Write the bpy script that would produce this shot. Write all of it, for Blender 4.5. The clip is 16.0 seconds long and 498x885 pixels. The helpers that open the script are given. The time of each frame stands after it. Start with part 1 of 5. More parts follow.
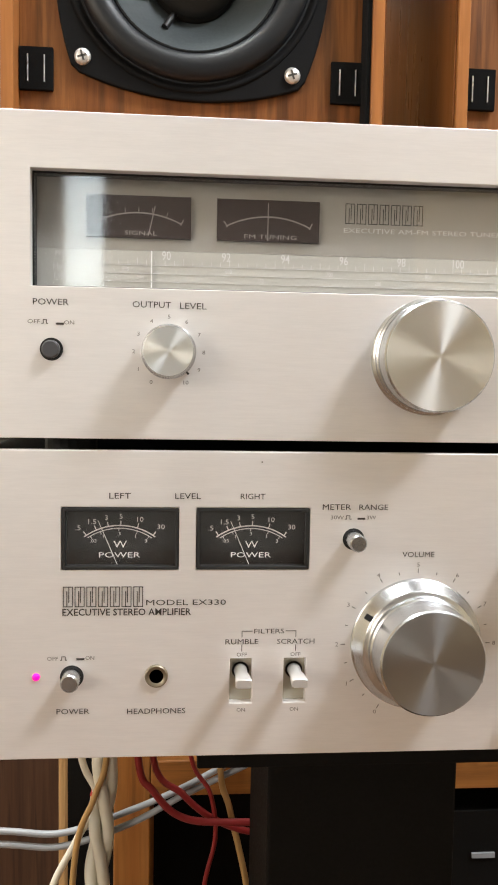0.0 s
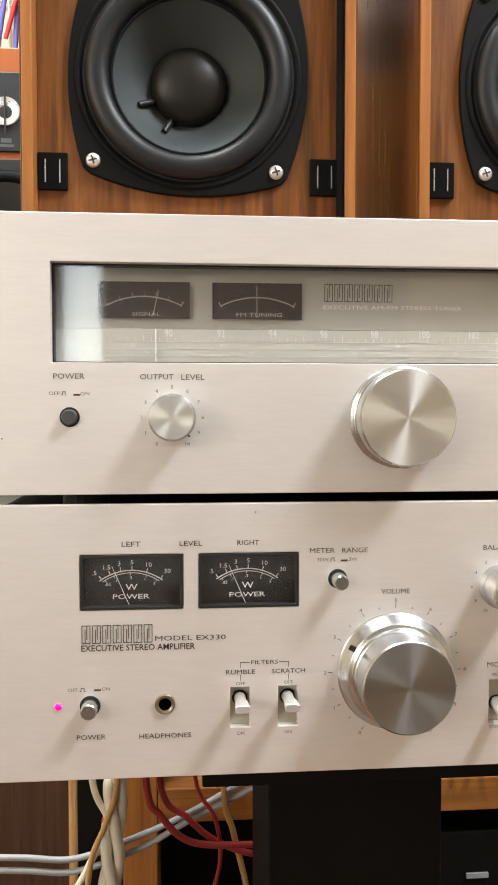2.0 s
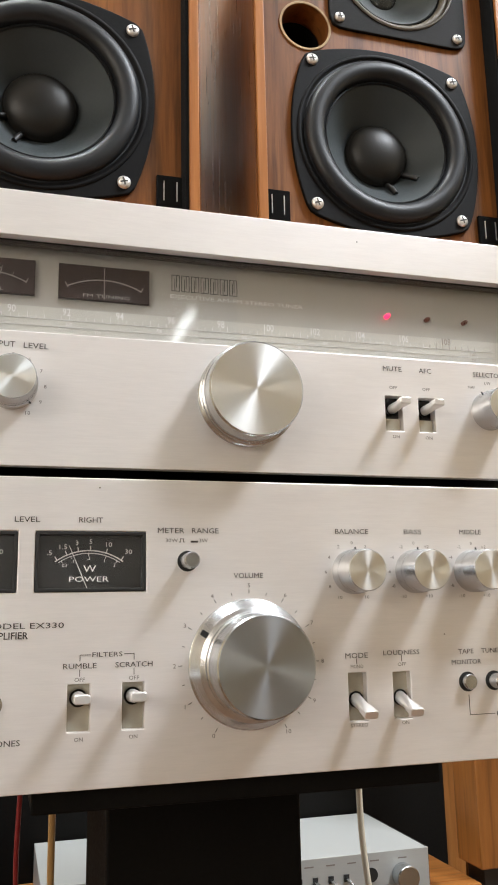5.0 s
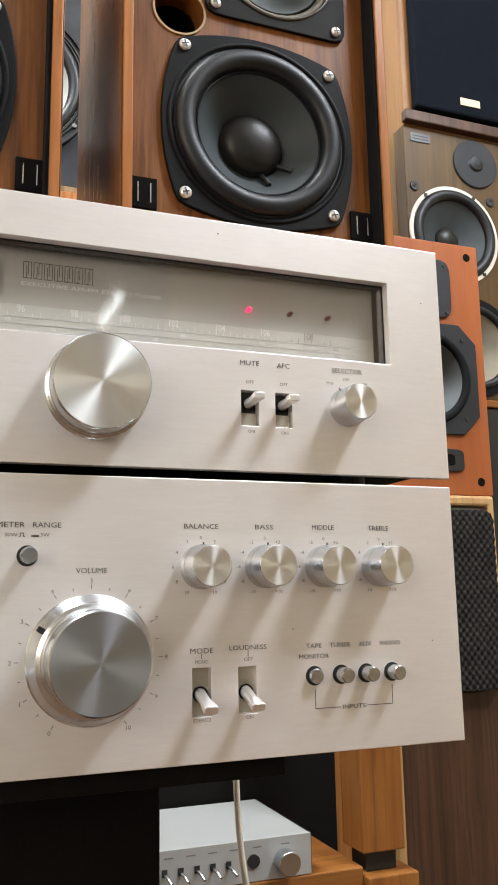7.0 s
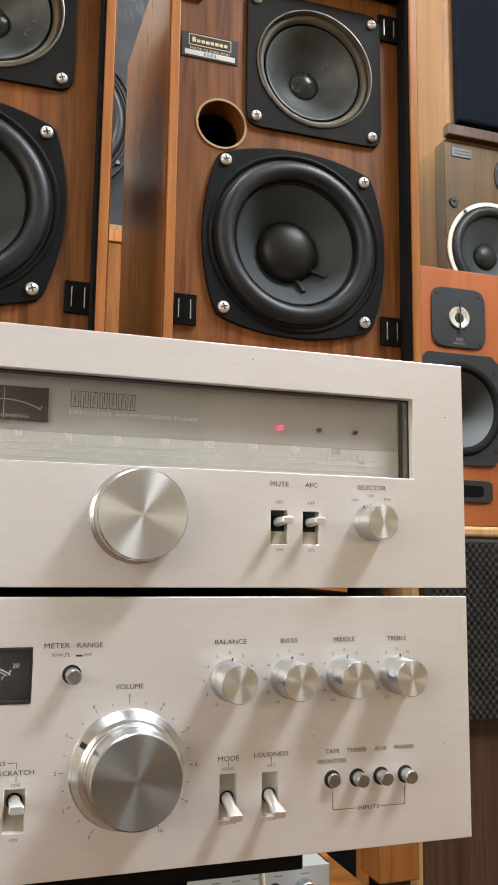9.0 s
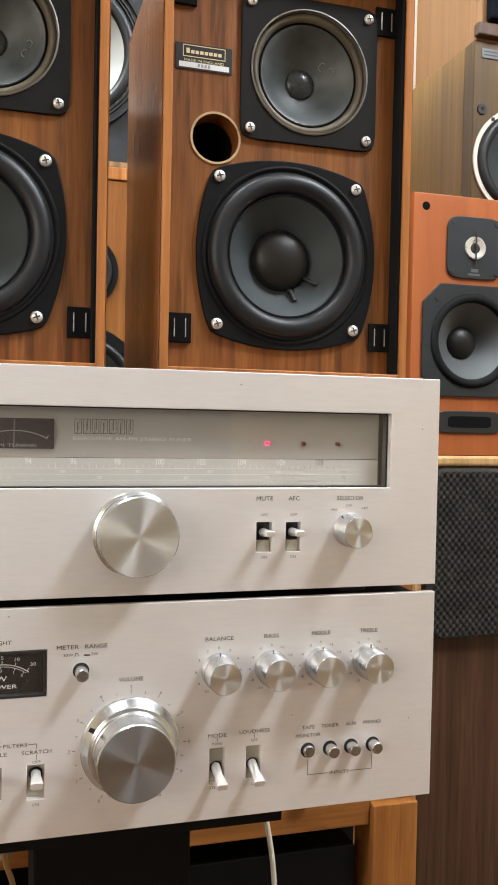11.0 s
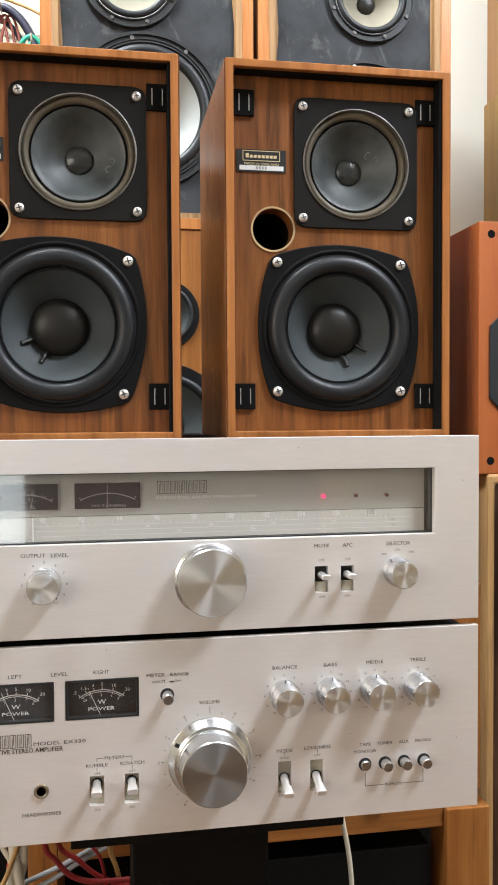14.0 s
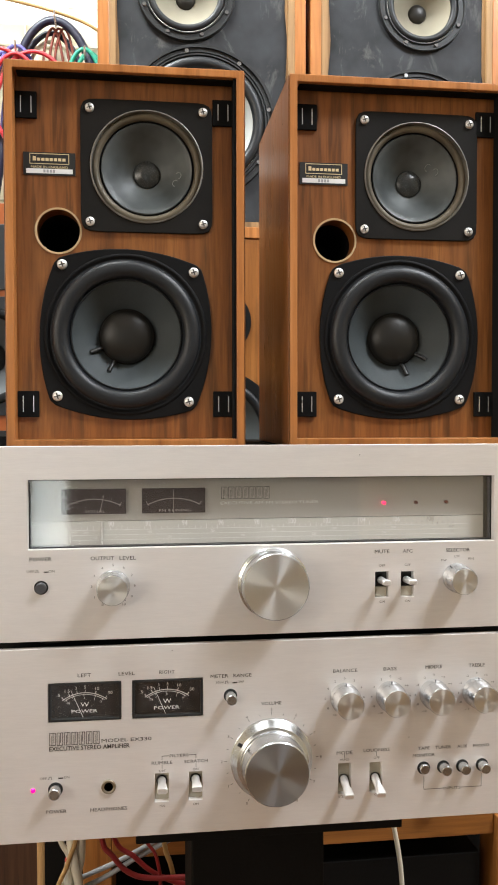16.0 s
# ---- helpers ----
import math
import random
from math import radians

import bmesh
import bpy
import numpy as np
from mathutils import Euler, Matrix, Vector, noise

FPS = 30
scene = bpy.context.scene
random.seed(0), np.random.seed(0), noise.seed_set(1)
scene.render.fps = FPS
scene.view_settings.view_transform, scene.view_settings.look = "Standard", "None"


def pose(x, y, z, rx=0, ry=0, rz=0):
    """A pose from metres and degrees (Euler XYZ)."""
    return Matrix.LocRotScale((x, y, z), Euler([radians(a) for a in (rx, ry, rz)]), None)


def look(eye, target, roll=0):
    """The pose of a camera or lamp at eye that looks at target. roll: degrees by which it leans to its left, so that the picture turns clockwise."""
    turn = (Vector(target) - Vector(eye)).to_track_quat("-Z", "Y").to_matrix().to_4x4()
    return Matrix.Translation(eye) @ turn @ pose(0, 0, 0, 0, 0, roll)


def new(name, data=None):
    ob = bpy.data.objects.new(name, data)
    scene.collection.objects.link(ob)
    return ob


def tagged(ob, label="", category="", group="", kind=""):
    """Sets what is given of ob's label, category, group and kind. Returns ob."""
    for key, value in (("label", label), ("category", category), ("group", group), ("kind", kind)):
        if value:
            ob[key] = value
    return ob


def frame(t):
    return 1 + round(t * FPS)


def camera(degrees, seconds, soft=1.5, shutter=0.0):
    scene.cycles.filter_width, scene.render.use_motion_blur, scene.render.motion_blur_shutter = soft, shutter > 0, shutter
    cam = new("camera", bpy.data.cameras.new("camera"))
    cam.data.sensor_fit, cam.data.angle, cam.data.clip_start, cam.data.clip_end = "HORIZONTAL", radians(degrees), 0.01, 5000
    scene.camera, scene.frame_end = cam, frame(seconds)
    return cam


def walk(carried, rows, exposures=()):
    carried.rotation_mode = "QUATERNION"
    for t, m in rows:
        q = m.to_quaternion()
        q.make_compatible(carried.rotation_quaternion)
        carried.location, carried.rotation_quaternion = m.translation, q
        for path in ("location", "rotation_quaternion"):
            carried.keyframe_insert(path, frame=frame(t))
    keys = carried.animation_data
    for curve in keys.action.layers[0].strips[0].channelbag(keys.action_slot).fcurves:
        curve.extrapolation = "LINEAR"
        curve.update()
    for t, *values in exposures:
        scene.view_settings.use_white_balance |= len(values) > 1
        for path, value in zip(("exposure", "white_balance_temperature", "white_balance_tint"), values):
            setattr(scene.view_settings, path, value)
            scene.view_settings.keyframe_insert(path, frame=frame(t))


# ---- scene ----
cam = camera(33.3, 16.0, 1.8)
METRES, EYE, TILT, LEAN, TURN = 0.6864, 1.0, 0.0, 0.0, -4.9
ROWS = [
    (0.0, 0.0, 0.0, 0.0, 0.08, -4.63, -1.02),
    (0.5, 0.0093, -0.025, 0.0064, 0.17, -4.72, -0.77),
    (1.0, 0.0137, -0.052, 0.0273, 0.26, -4.7, -0.68),
    (1.5, 0.0187, -0.0715, 0.0389, 0.28, -4.52, -0.6),
    (2.0, 0.0033, -0.0765, 0.0231, -0.07, -2.53, 0.0),
    (2.5, -0.062, -0.0404, -0.0678, -1.69, 4.48, -0.23),
    (3.0, -0.1197, -0.038, -0.1069, -3.73, 9.97, -1.19),
    (3.5, -0.1003, -0.0316, -0.1434, -6.86, 11.4, -0.32),
    (4.0, -0.0765, -0.0329, -0.1534, -8.87, 11.91, -0.08),
    (4.5, -0.0432, -0.0363, -0.1516, -9.98, 11.89, 0.35),
    (5.0, -0.0032, -0.0435, -0.1479, -11.26, 11.52, 1.11),
    (7.5, 0.0635, -0.0611, -0.1347, -16.03, 10.19, 0.85),
    (8.0, 0.0575, -0.0766, -0.0944, -15.11, 9.97, 0.81),
    (8.5, 0.0539, -0.1005, -0.0528, -14.07, 9.37, 0.1),
    (9.0, 0.0486, -0.1192, -0.0199, -13.62, 7.98, -0.72),
    (11.5, 0.0784, -0.2266, 0.1433, -10.6, -2.22, -0.99),
    (12.0, 0.0839, -0.2497, 0.1598, -9.79, -2.05, -0.88),
    (12.5, 0.0851, -0.2771, 0.1756, -8.57, -1.91, -0.4),
    (13.0, 0.0919, -0.3008, 0.1853, -7.28, -1.85, 0.21),
    (13.5, 0.0933, -0.3174, 0.1898, -6.12, -1.96, 0.29),
    (14.0, 0.0868, -0.3292, 0.1924, -4.88, -2.01, 0.32),
    (14.5, 0.0796, -0.3345, 0.1964, -3.92, -1.98, 0.36),
    (15.0, 0.0732, -0.3442, 0.1981, -3.13, -1.8, 0.36),
    (15.5, 0.0639, -0.346, 0.1957, -2.6, -1.71, 0.34),
    (16.0, 0.0562, -0.3485, 0.1964, -2.36, -1.72, 0.08),
]
# seconds, stops, white balance
EXPOSURES = [
    (0.0, 0.05, 6350, 10), (1.5, 0.06, 6420, 10), (2.0, 0.10, 6450, 10), (2.5, 0.13, 6200, 10), (3.0, -0.12, 6100, 10), (3.5, -0.10, 6020, 10), (4.5, -0.12, 6080, 10),
    (5.0, -0.08, 6200, 10), (7.5, -0.16, 6200, 10), (9.0, -0.12, 6250, 10), (11.5, 0.0, 6200, 10), (12.0, 0.05, 6180, 10), (13.5, 0.0, 6150, 10), (14.0, -0.05, 6050, 10),
    (14.5, -0.17, 6350, 10), (15.0, 0.22, 6300, 10), (15.5, 0.35, 6250, 10), (16.0, -0.13, 6300, 10),
]
walk(cam, [(t, pose(0.103, -0.381, EYE, TILT, LEAN, TURN) @ pose(METRES * x, METRES * y, METRES * z, 90 + pitch, roll, yaw)) for t, x, y, z, yaw, pitch, roll in ROWS], EXPOSURES)

import collections

from mathutils import geometry

# ---- light and room tone ----
world = bpy.data.worlds.new("room_world")
scene.world = world
world.use_nodes = True
wn = world.node_tree
sky = wn.nodes.new("ShaderNodeTexSky")
sky.sky_type, sky.sun_disc = "NISHITA", False
sky.sun_elevation, sky.sun_rotation = radians(48), radians(200)
wn.nodes["Background"].inputs["Strength"].default_value = 0.1
wn.links.new(sky.outputs[0], wn.nodes["Background"].inputs["Color"])


def area_lamp(name, m, sx, sy, watts, color):
    d = bpy.data.lights.new(name, "AREA")
    d.shape, d.size, d.size_y, d.energy, d.color = "RECTANGLE", sx, sy, watts, color
    ob = new(name, d)
    ob.matrix_world = m
    return ob


# daylight from above and the narrow window behind; the other two are added fill
area_lamp("skylight", look((1.36, -0.77, 2.93), (0.28, 0.0, 0.95)), 0.66, 0.58, 90, (0.955, 0.98, 1.0))
# unseen fill lamp, set in an opening added to the west wall
area_lamp("side_fill", look((-2.38, -2.3, 1.80), (0.2, 0.0, 1.15)), 1.8, 1.2, 50, (1.0, 0.87, 0.715))
# lamp added high on the left to brighten the back wall and speaker flank
area_lamp("high_left_fill", look((-0.34, 0.12, 2.92), (0.22, 0.35, 1.35)), 0.9, 0.16, 76, (0.97, 1.0, 0.97))
area_lamp("window_daylight", look((-0.42, -4.28, 1.3), (-0.42, 0, 1.3)), 0.20, 1.9, 4.6, (0.92, 1.0, 0.97))


# ---- materials ----
def material(name, base=(0.5, 0.5, 0.5), rough=0.5, metal=0.0, spec=0.5):
    m = bpy.data.materials.new(name)
    m.use_nodes = True
    b = m.node_tree.nodes["Principled BSDF"]
    b.inputs["Base Color"].default_value = (*base, 1)
    b.inputs["Roughness"].default_value = rough
    b.inputs["Metallic"].default_value = metal
    b.inputs["Specular IOR Level"].default_value = spec
    return m, m.node_tree, b


def ramp(nt, fac, stops):
    r = nt.nodes.new("ShaderNodeValToRGB")
    while len(r.color_ramp.elements) < len(stops):
        r.color_ramp.elements.new(0.5)
    for e, (p, c) in zip(r.color_ramp.elements, stops):
        e.position, e.color = p, (*c, 1)
    nt.links.new(fac, r.inputs["Fac"])
    return r.outputs["Color"]


def coords(nt, scale, source="Object"):
    tc, mp = nt.nodes.new("ShaderNodeTexCoord"), nt.nodes.new("ShaderNodeMapping")
    mp.inputs["Scale"].default_value = scale
    nt.links.new(tc.outputs[source], mp.inputs["Vector"])
    return mp.outputs["Vector"]


def noise_tex(nt, vec, scale, detail=5.0, rough=0.6, dist=0.0):
    n = nt.nodes.new("ShaderNodeTexNoise")
    n.inputs["Scale"].default_value, n.inputs["Detail"].default_value = scale, detail
    n.inputs["Roughness"].default_value, n.inputs["Distortion"].default_value = rough, dist
    nt.links.new(vec, n.inputs["Vector"])
    return n.outputs["Fac"]


def bump(nt, b, height, strength, dist=0.001):
    n = nt.nodes.new("ShaderNodeBump")
    n.inputs["Strength"].default_value, n.inputs["Distance"].default_value = strength, dist
    nt.links.new(height, n.inputs["Height"])
    nt.links.new(n.outputs["Normal"], b.inputs["Normal"])


def remap(nt, fac, lo, hi):
    n = nt.nodes.new("ShaderNodeMapRange")
    n.inputs["From Min"].default_value, n.inputs["From Max"].default_value = 0.25, 0.75
    n.inputs["To Min"].default_value, n.inputs["To Max"].default_value = lo, hi
    nt.links.new(fac, n.inputs["Value"])
    return n.outputs["Result"]


def mixed(nt, fac, a, c, kind="MIX"):
    n = nt.nodes.new("ShaderNodeMix")
    n.data_type, n.blend_type = "RGBA", kind
    if isinstance(fac, float):
        n.inputs[0].default_value = fac
    else:
        nt.links.new(fac, n.inputs[0])
    nt.links.new(a, n.inputs[6])
    nt.links.new(c, n.inputs[7])
    return n.outputs[2]


def mottled(name, base, rough=0.5, metal=0.0, amount=0.12, scale=60.0, bumps=0.1, spec=0.5):
    """A plain surface with faint two-scale unevenness."""
    m, nt, b = material(name, base, rough, metal, spec)
    v = coords(nt, (1, 1, 1))
    big, fine = noise_tex(nt, v, scale * 0.12, 3), noise_tex(nt, v, scale * 6, 4)
    lo, hi = [tuple(min(1, c * k) for c in base) for k in (1 - amount, 1 + amount)]
    nt.links.new(ramp(nt, big, [(0.3, lo), (0.7, hi)]), b.inputs["Base Color"])
    nt.links.new(remap(nt, fine, max(0.02, rough - (0.015 if metal > 0.5 else 0.08)), min(1, rough + (0.015 if metal > 0.5 else 0.08))), b.inputs["Roughness"])
    if bumps:
        bump(nt, b, fine, bumps, 0.0005)
    return m


def wood(name, dark, mid, light, grain=(60, 60, 2.2), rough=0.42, streak=1.0):
    """Veneer with its grain along the axis that has the small scale."""
    m, nt, b = material(name, mid, rough, 0, 0.4)
    v = coords(nt, grain)
    wide = noise_tex(nt, v, 0.9, 4, 0.55, 0.6)
    fine = noise_tex(nt, v, 6.0, 6, 0.7, 0.2)
    lines = noise_tex(nt, coords(nt, tuple(g * 2.2 for g in grain)), 1.7, 3, 0.5)
    col = ramp(nt, wide, [(0.28, dark), (0.48, mid), (0.72, light)])
    lo = tuple(1 - 0.42 * streak * k for k in (0.9, 1.0, 1.1))
    band = noise_tex(nt, coords(nt, tuple(g * 0.45 for g in grain)), 1.0, 3, 0.6, 1.2)
    col = mixed(nt, 1.0, col, ramp(nt, band, [(0.36, (1 - 0.35 * streak,) * 3), (0.55, (1, 1, 1))]), "MULTIPLY")
    fleck = ramp(nt, fine, [(0.36, lo), (0.56, (1, 1, 1))])
    pore = ramp(nt, lines, [(0.34, tuple(1 - 0.5 * streak for _ in range(3))), (0.44, (1, 1, 1))])
    nt.links.new(mixed(nt, 1.0, mixed(nt, 1.0, col, fleck, "MULTIPLY"), pore, "MULTIPLY"), b.inputs["Base Color"])
    nt.links.new(remap(nt, fine, rough - 0.07, rough + 0.1), b.inputs["Roughness"])
    bump(nt, b, fine, 0.12, 0.0004)
    return m


def brushed(name, base, rough=0.44, grain=(90, 1500, 1500), metal=0.6, depth=0.04):
    """Brushed aluminium, its lines along x."""
    m, nt, b = material(name, base, rough, metal)
    line = noise_tex(nt, coords(nt, grain), 1.0, 5, 0.65)
    patch = noise_tex(nt, coords(nt, (55, 520, 520)), 1.0, 4)
    lo, hi = tuple(c * 0.975 for c in base), tuple(min(1, c * 1.02) for c in base)
    tone = ramp(nt, patch, [(0.32, (0.965, 0.965, 0.965)), (0.68, (1, 1, 1))])
    nt.links.new(mixed(nt, 1.0, ramp(nt, line, [(0.3, lo), (0.7, hi)]), tone, "MULTIPLY"), b.inputs["Base Color"])
    nt.links.new(mixed(nt, 0.3, ramp(nt, line, [(0.3, (rough - 0.05,) * 3), (0.7, (rough + 0.05,) * 3)]),
                       ramp(nt, patch, [(0.3, (rough - 0.09,) * 3), (0.7, (rough + 0.09,) * 3)])), b.inputs["Roughness"])
    bump(nt, b, line, depth, 0.0002)
    return m


def spun(name, base, rough=0.3):
    """Lathe-turned aluminium: the highlight fans out round the axis."""
    m, nt, b = material(name, base, rough, 1.0)
    t = nt.nodes.new("ShaderNodeTangent")
    t.direction_type, t.axis = "RADIAL", "Y"
    b.inputs["Anisotropic"].default_value = 0.80
    b.inputs["Anisotropic Rotation"].default_value = 0.25
    nt.links.new(t.outputs[0], b.inputs["Tangent"])
    return m


def glass(name, tint=(1, 1, 1), rough=0.0):
    m, nt, b = material(name, tint, rough, 0)
    b.inputs["Transmission Weight"].default_value = 1.0
    b.inputs["IOR"].default_value = 1.6
    return m


def glow(name, color, strength):
    m, nt, b = material(name, color, 0.3)
    b.inputs["Emission Color"].default_value = (*color, 1)
    b.inputs["Emission Strength"].default_value = strength
    return m


ALU = brushed("brushed_aluminium", (0.89, 0.86, 0.845))
# the deck's silver, with the shade below the amplifier in its colour
ALU_SHADED = brushed("shaded_silver_aluminium", (0.44, 0.445, 0.435), 0.48, metal=0.3)
DIAL = brushed("silver_dial", (0.37, 0.352, 0.315), 0.5, (6, 300, 300), 0.3)
DIAL_LIGHT = mottled("pale_dial_strip", (0.43, 0.415, 0.37), 0.5, 0.1, 0.04)
SPUN = spun("spun_aluminium", (0.87, 0.87, 0.845), 0.38)
SPUN_DARK = spun("spun_grey_aluminium", (0.44, 0.465, 0.49), 0.36)
TURNED = mottled("turned_aluminium", (0.54, 0.555, 0.57), 0.26, 1.0, 0.03, 40, 0.0)
CHROME = mottled("polished_metal", (0.92, 0.91, 0.90), 0.28, 0.8, 0.03, 60, 0.0)
SCREW = mottled("zinc_screw_metal", (0.80, 0.79, 0.77), 0.40, 0.7, 0.05, 60, 0.0)
STEEL = mottled("grey_button_metal", (0.50, 0.515, 0.53), 0.26, 1.0, 0.05, 60, 0.0)
BUTTON_DARK = mottled("dark_button_plastic", (0.07, 0.07, 0.075), 0.35, 0.2, 0.1, 300, 0.05)
BLACK = mottled("black_plastic", (0.012, 0.012, 0.012), 0.5, 0, 0.2, 100, 0.08)
VOID = mottled("unlit_inside_black", (0.004, 0.004, 0.004), 0.9, 0, 0.1, 100, 0.0, 0.1)
BLACK_STEEL = mottled("black_painted_steel", (0.0045, 0.004, 0.0035), 0.7, 0, 0.25, 60, 0.2, 0.12)
CASE = mottled("black_case_paint", (0.010, 0.010, 0.010), 0.85, 0, 0.2, 80, 0.2, 0.1)
INK = mottled("dark_printing_ink", (0.05, 0.04, 0.035), 0.7, 0, 0.1, 200, 0.0)
INK_GREY = mottled("thin_grey_ink", (0.20, 0.17, 0.15), 0.7, 0, 0.1, 200, 0.0)
WHITE_INK = mottled("white_ink", (0.72, 0.70, 0.66), 0.6, 0, 0.05, 200, 0.0)
PALE_INK = mottled("faded_white_ink", (0.63, 0.625, 0.61), 0.6, 0, 0.05, 200, 0.0)
METER_RED = mottled("maroon_meter_face", (0.019, 0.007, 0.005), 0.4, 0, 0.15, 60, 0.0)
METER_BLACK = mottled("black_meter_face", (0.005, 0.005, 0.0045), 0.4, 0, 0.15, 60, 0.0)
METER_INK = mottled("dim_meter_ink", (0.34, 0.32, 0.30), 0.6, 0, 0.05, 200, 0.0)
RECESS = mottled("dark_screw_recess", (0.10, 0.095, 0.09), 0.5, 0.5, 0.1, 200, 0.0)
LEVER = mottled("polished_lever_metal", (0.90, 0.895, 0.89), 0.32, 0.8, 0.03, 60, 0.0)
JACK = mottled("dull_brass_ring", (0.30, 0.26, 0.20), 0.35, 0.9, 0.05, 60, 0.0)
SLEEVE = mottled("red_shrink_sleeve", (0.55, 0.03, 0.03), 0.45, 0, 0.1, 100, 0.05)
SLOT = mottled("beige_slot_metal", (0.44, 0.41, 0.33), 0.5, 0.4, 0.1, 200, 0.05)
PANE = glass("clear_pane", rough=0.04)
LED_PINK = glow("pink_lamp", (1.0, 0.0, 0.28), 1.3)
LED_RED = glow("red_lamp", (1.0, 0.02, 0.09), 2.4)
LED_OFF = mottled("unlit_red_lens", (0.085, 0.018, 0.012), 0.3, 0, 0.1, 300, 0.0)
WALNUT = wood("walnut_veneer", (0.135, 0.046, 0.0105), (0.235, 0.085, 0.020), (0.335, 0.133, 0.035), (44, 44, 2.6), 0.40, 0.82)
# walnut with the shade of the speaker flanks in its colour
WALNUT_SHADED = wood("shaded_flank_walnut", (0.145, 0.046, 0.010), (0.215, 0.074, 0.016), (0.29, 0.106, 0.025), (30, 30, 2.2), 0.30, 0.5)
TEAK_EDGE = wood("teak_edge_veneer", (0.30, 0.105, 0.026), (0.43, 0.165, 0.044), (0.54, 0.225, 0.070), (50, 14, 2.5), 0.34, 0.35)
FELT = mottled("black_felt", (0.008, 0.008, 0.008), 0.95, 0, 0.2, 300, 0.4, 0.1)
RUBBER = mottled("black_rubber", (0.008, 0.0095, 0.012), 0.46, 0, 0.25, 110, 0.05, 0.45)
BASKET = mottled("black_pressed_steel", (0.005, 0.005, 0.0055), 0.6, 0, 0.25, 80, 0.15, 0.14)
CONE = mottled("charcoal_cone", (0.050, 0.061, 0.066), 0.6, 0, 0.22, 90, 0.14, 0.35)
FOAM_BLACK = mottled("matt_foam_surround", (0.008, 0.0085, 0.009), 0.9, 0, 0.2, 120, 0.2, 0.2)
DUSTY_CONE = mottled("dusty_grey_brown_cone", (0.072, 0.065, 0.048), 0.7, 0, 0.3, 90, 0.2)
DUSTCAP = mottled("black_dust_cap", (0.016, 0.0145, 0.012), 0.42, 0, 0.3, 90, 0.12, 0.35)
TW_CONE = mottled("grey_coated_paper_cone", (0.066, 0.075, 0.076), 0.46, 0, 0.55, 200, 0.08, 0.4)
TW_RING = mottled("tan_foam_surround", (0.105, 0.087, 0.058), 0.5, 0, 0.45, 160, 0.2)
TW_RIM = mottled("worn_bright_rim", (0.20, 0.19, 0.17), 0.4, 0.3, 0.5, 200, 0.1)
CHALK = mottled("pale_chalk", (0.30, 0.32, 0.32), 0.9, 0, 0.2, 200, 0.0)
TW_CAP = mottled("smoked_cap", (0.040, 0.044, 0.044), 0.25, 0, 0.4, 160, 0.05)
TW_PLATE = mottled("dark_tweeter_plate", (0.009, 0.008, 0.007), 0.65, 0, 0.15, 120, 0.15, 0.16)
PORT_RIM = mottled("raw_card_rim", (0.50, 0.36, 0.20), 0.8, 0, 0.15, 200, 0.1)
GOLD = mottled("pale_gold_print", (0.72, 0.60, 0.36), 0.45, 0.3, 0.05, 200, 0.0)
PAPER = mottled("white_paper_strip", (0.75, 0.76, 0.77), 0.7, 0, 0.05, 200, 0.0)
CHERRY = wood("orange_cherry_veneer", (0.30, 0.078, 0.017), (0.345, 0.094, 0.022), (0.39, 0.112, 0.029), (18, 18, 1.2), 0.45, 0.16)
PINE = wood("varnished_pine", (0.22, 0.075, 0.015), (0.30, 0.112, 0.024), (0.37, 0.155, 0.040), (2.0, 40, 40), 0.38, 0.5)
PINE_UP = wood("varnished_pine_upright", (0.22, 0.075, 0.015), (0.30, 0.112, 0.024), (0.37, 0.155, 0.040), (40, 40, 2.0), 0.38, 0.5)
PALE_WOOD = wood("pale_beech_veneer", (0.21, 0.098, 0.030), (0.25, 0.120, 0.039), (0.29, 0.144, 0.050), (30, 30, 1.5), 0.45, 0.25)
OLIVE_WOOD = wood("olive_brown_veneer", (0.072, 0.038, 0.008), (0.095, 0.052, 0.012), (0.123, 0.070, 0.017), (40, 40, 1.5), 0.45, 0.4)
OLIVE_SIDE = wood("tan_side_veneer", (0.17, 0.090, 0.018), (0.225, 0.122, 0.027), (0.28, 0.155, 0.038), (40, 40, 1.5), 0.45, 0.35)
DARK_WALNUT = wood("dark_walnut_veneer", (0.036, 0.015, 0.008), (0.068, 0.031, 0.016), (0.105, 0.052, 0.028), (45, 45, 1.6), 0.45, 0.8)
EDGE_WOOD = wood("light_edge_wood", (0.42, 0.24, 0.09), (0.52, 0.31, 0.13), (0.60, 0.38, 0.17), (40, 40, 2), 0.5, 0.4)
RAW_EDGE = wood("scuffed_raw_edge", (0.24, 0.13, 0.05), (0.33, 0.19, 0.08), (0.42, 0.26, 0.12), (40, 40, 2), 0.6, 0.5)
BAFFLE_BLACK = mottled("worn_black_baffle", (0.022, 0.024, 0.028), 0.6, 0, 0.6, 130, 0.3, 0.3)
nt_, b_ = BAFFLE_BLACK.node_tree, BAFFLE_BLACK.node_tree.nodes["Principled BSDF"]
scuff = ramp(nt_, noise_tex(nt_, coords(nt_, (1, 1, 0.45)), 26, 7, 0.72, 1.0), [(0.56, (0, 0, 0)), (0.68, (0.055, 0.052, 0.048))])
nt_.links.new(mixed(nt_, 1.0, b_.inputs["Base Color"].links[0].from_socket, scuff, "ADD"), b_.inputs["Base Color"])
GREY_METAL = mottled("grey_cast_frame", (0.11, 0.12, 0.125), 0.45, 0.4, 0.2, 80, 0.1)
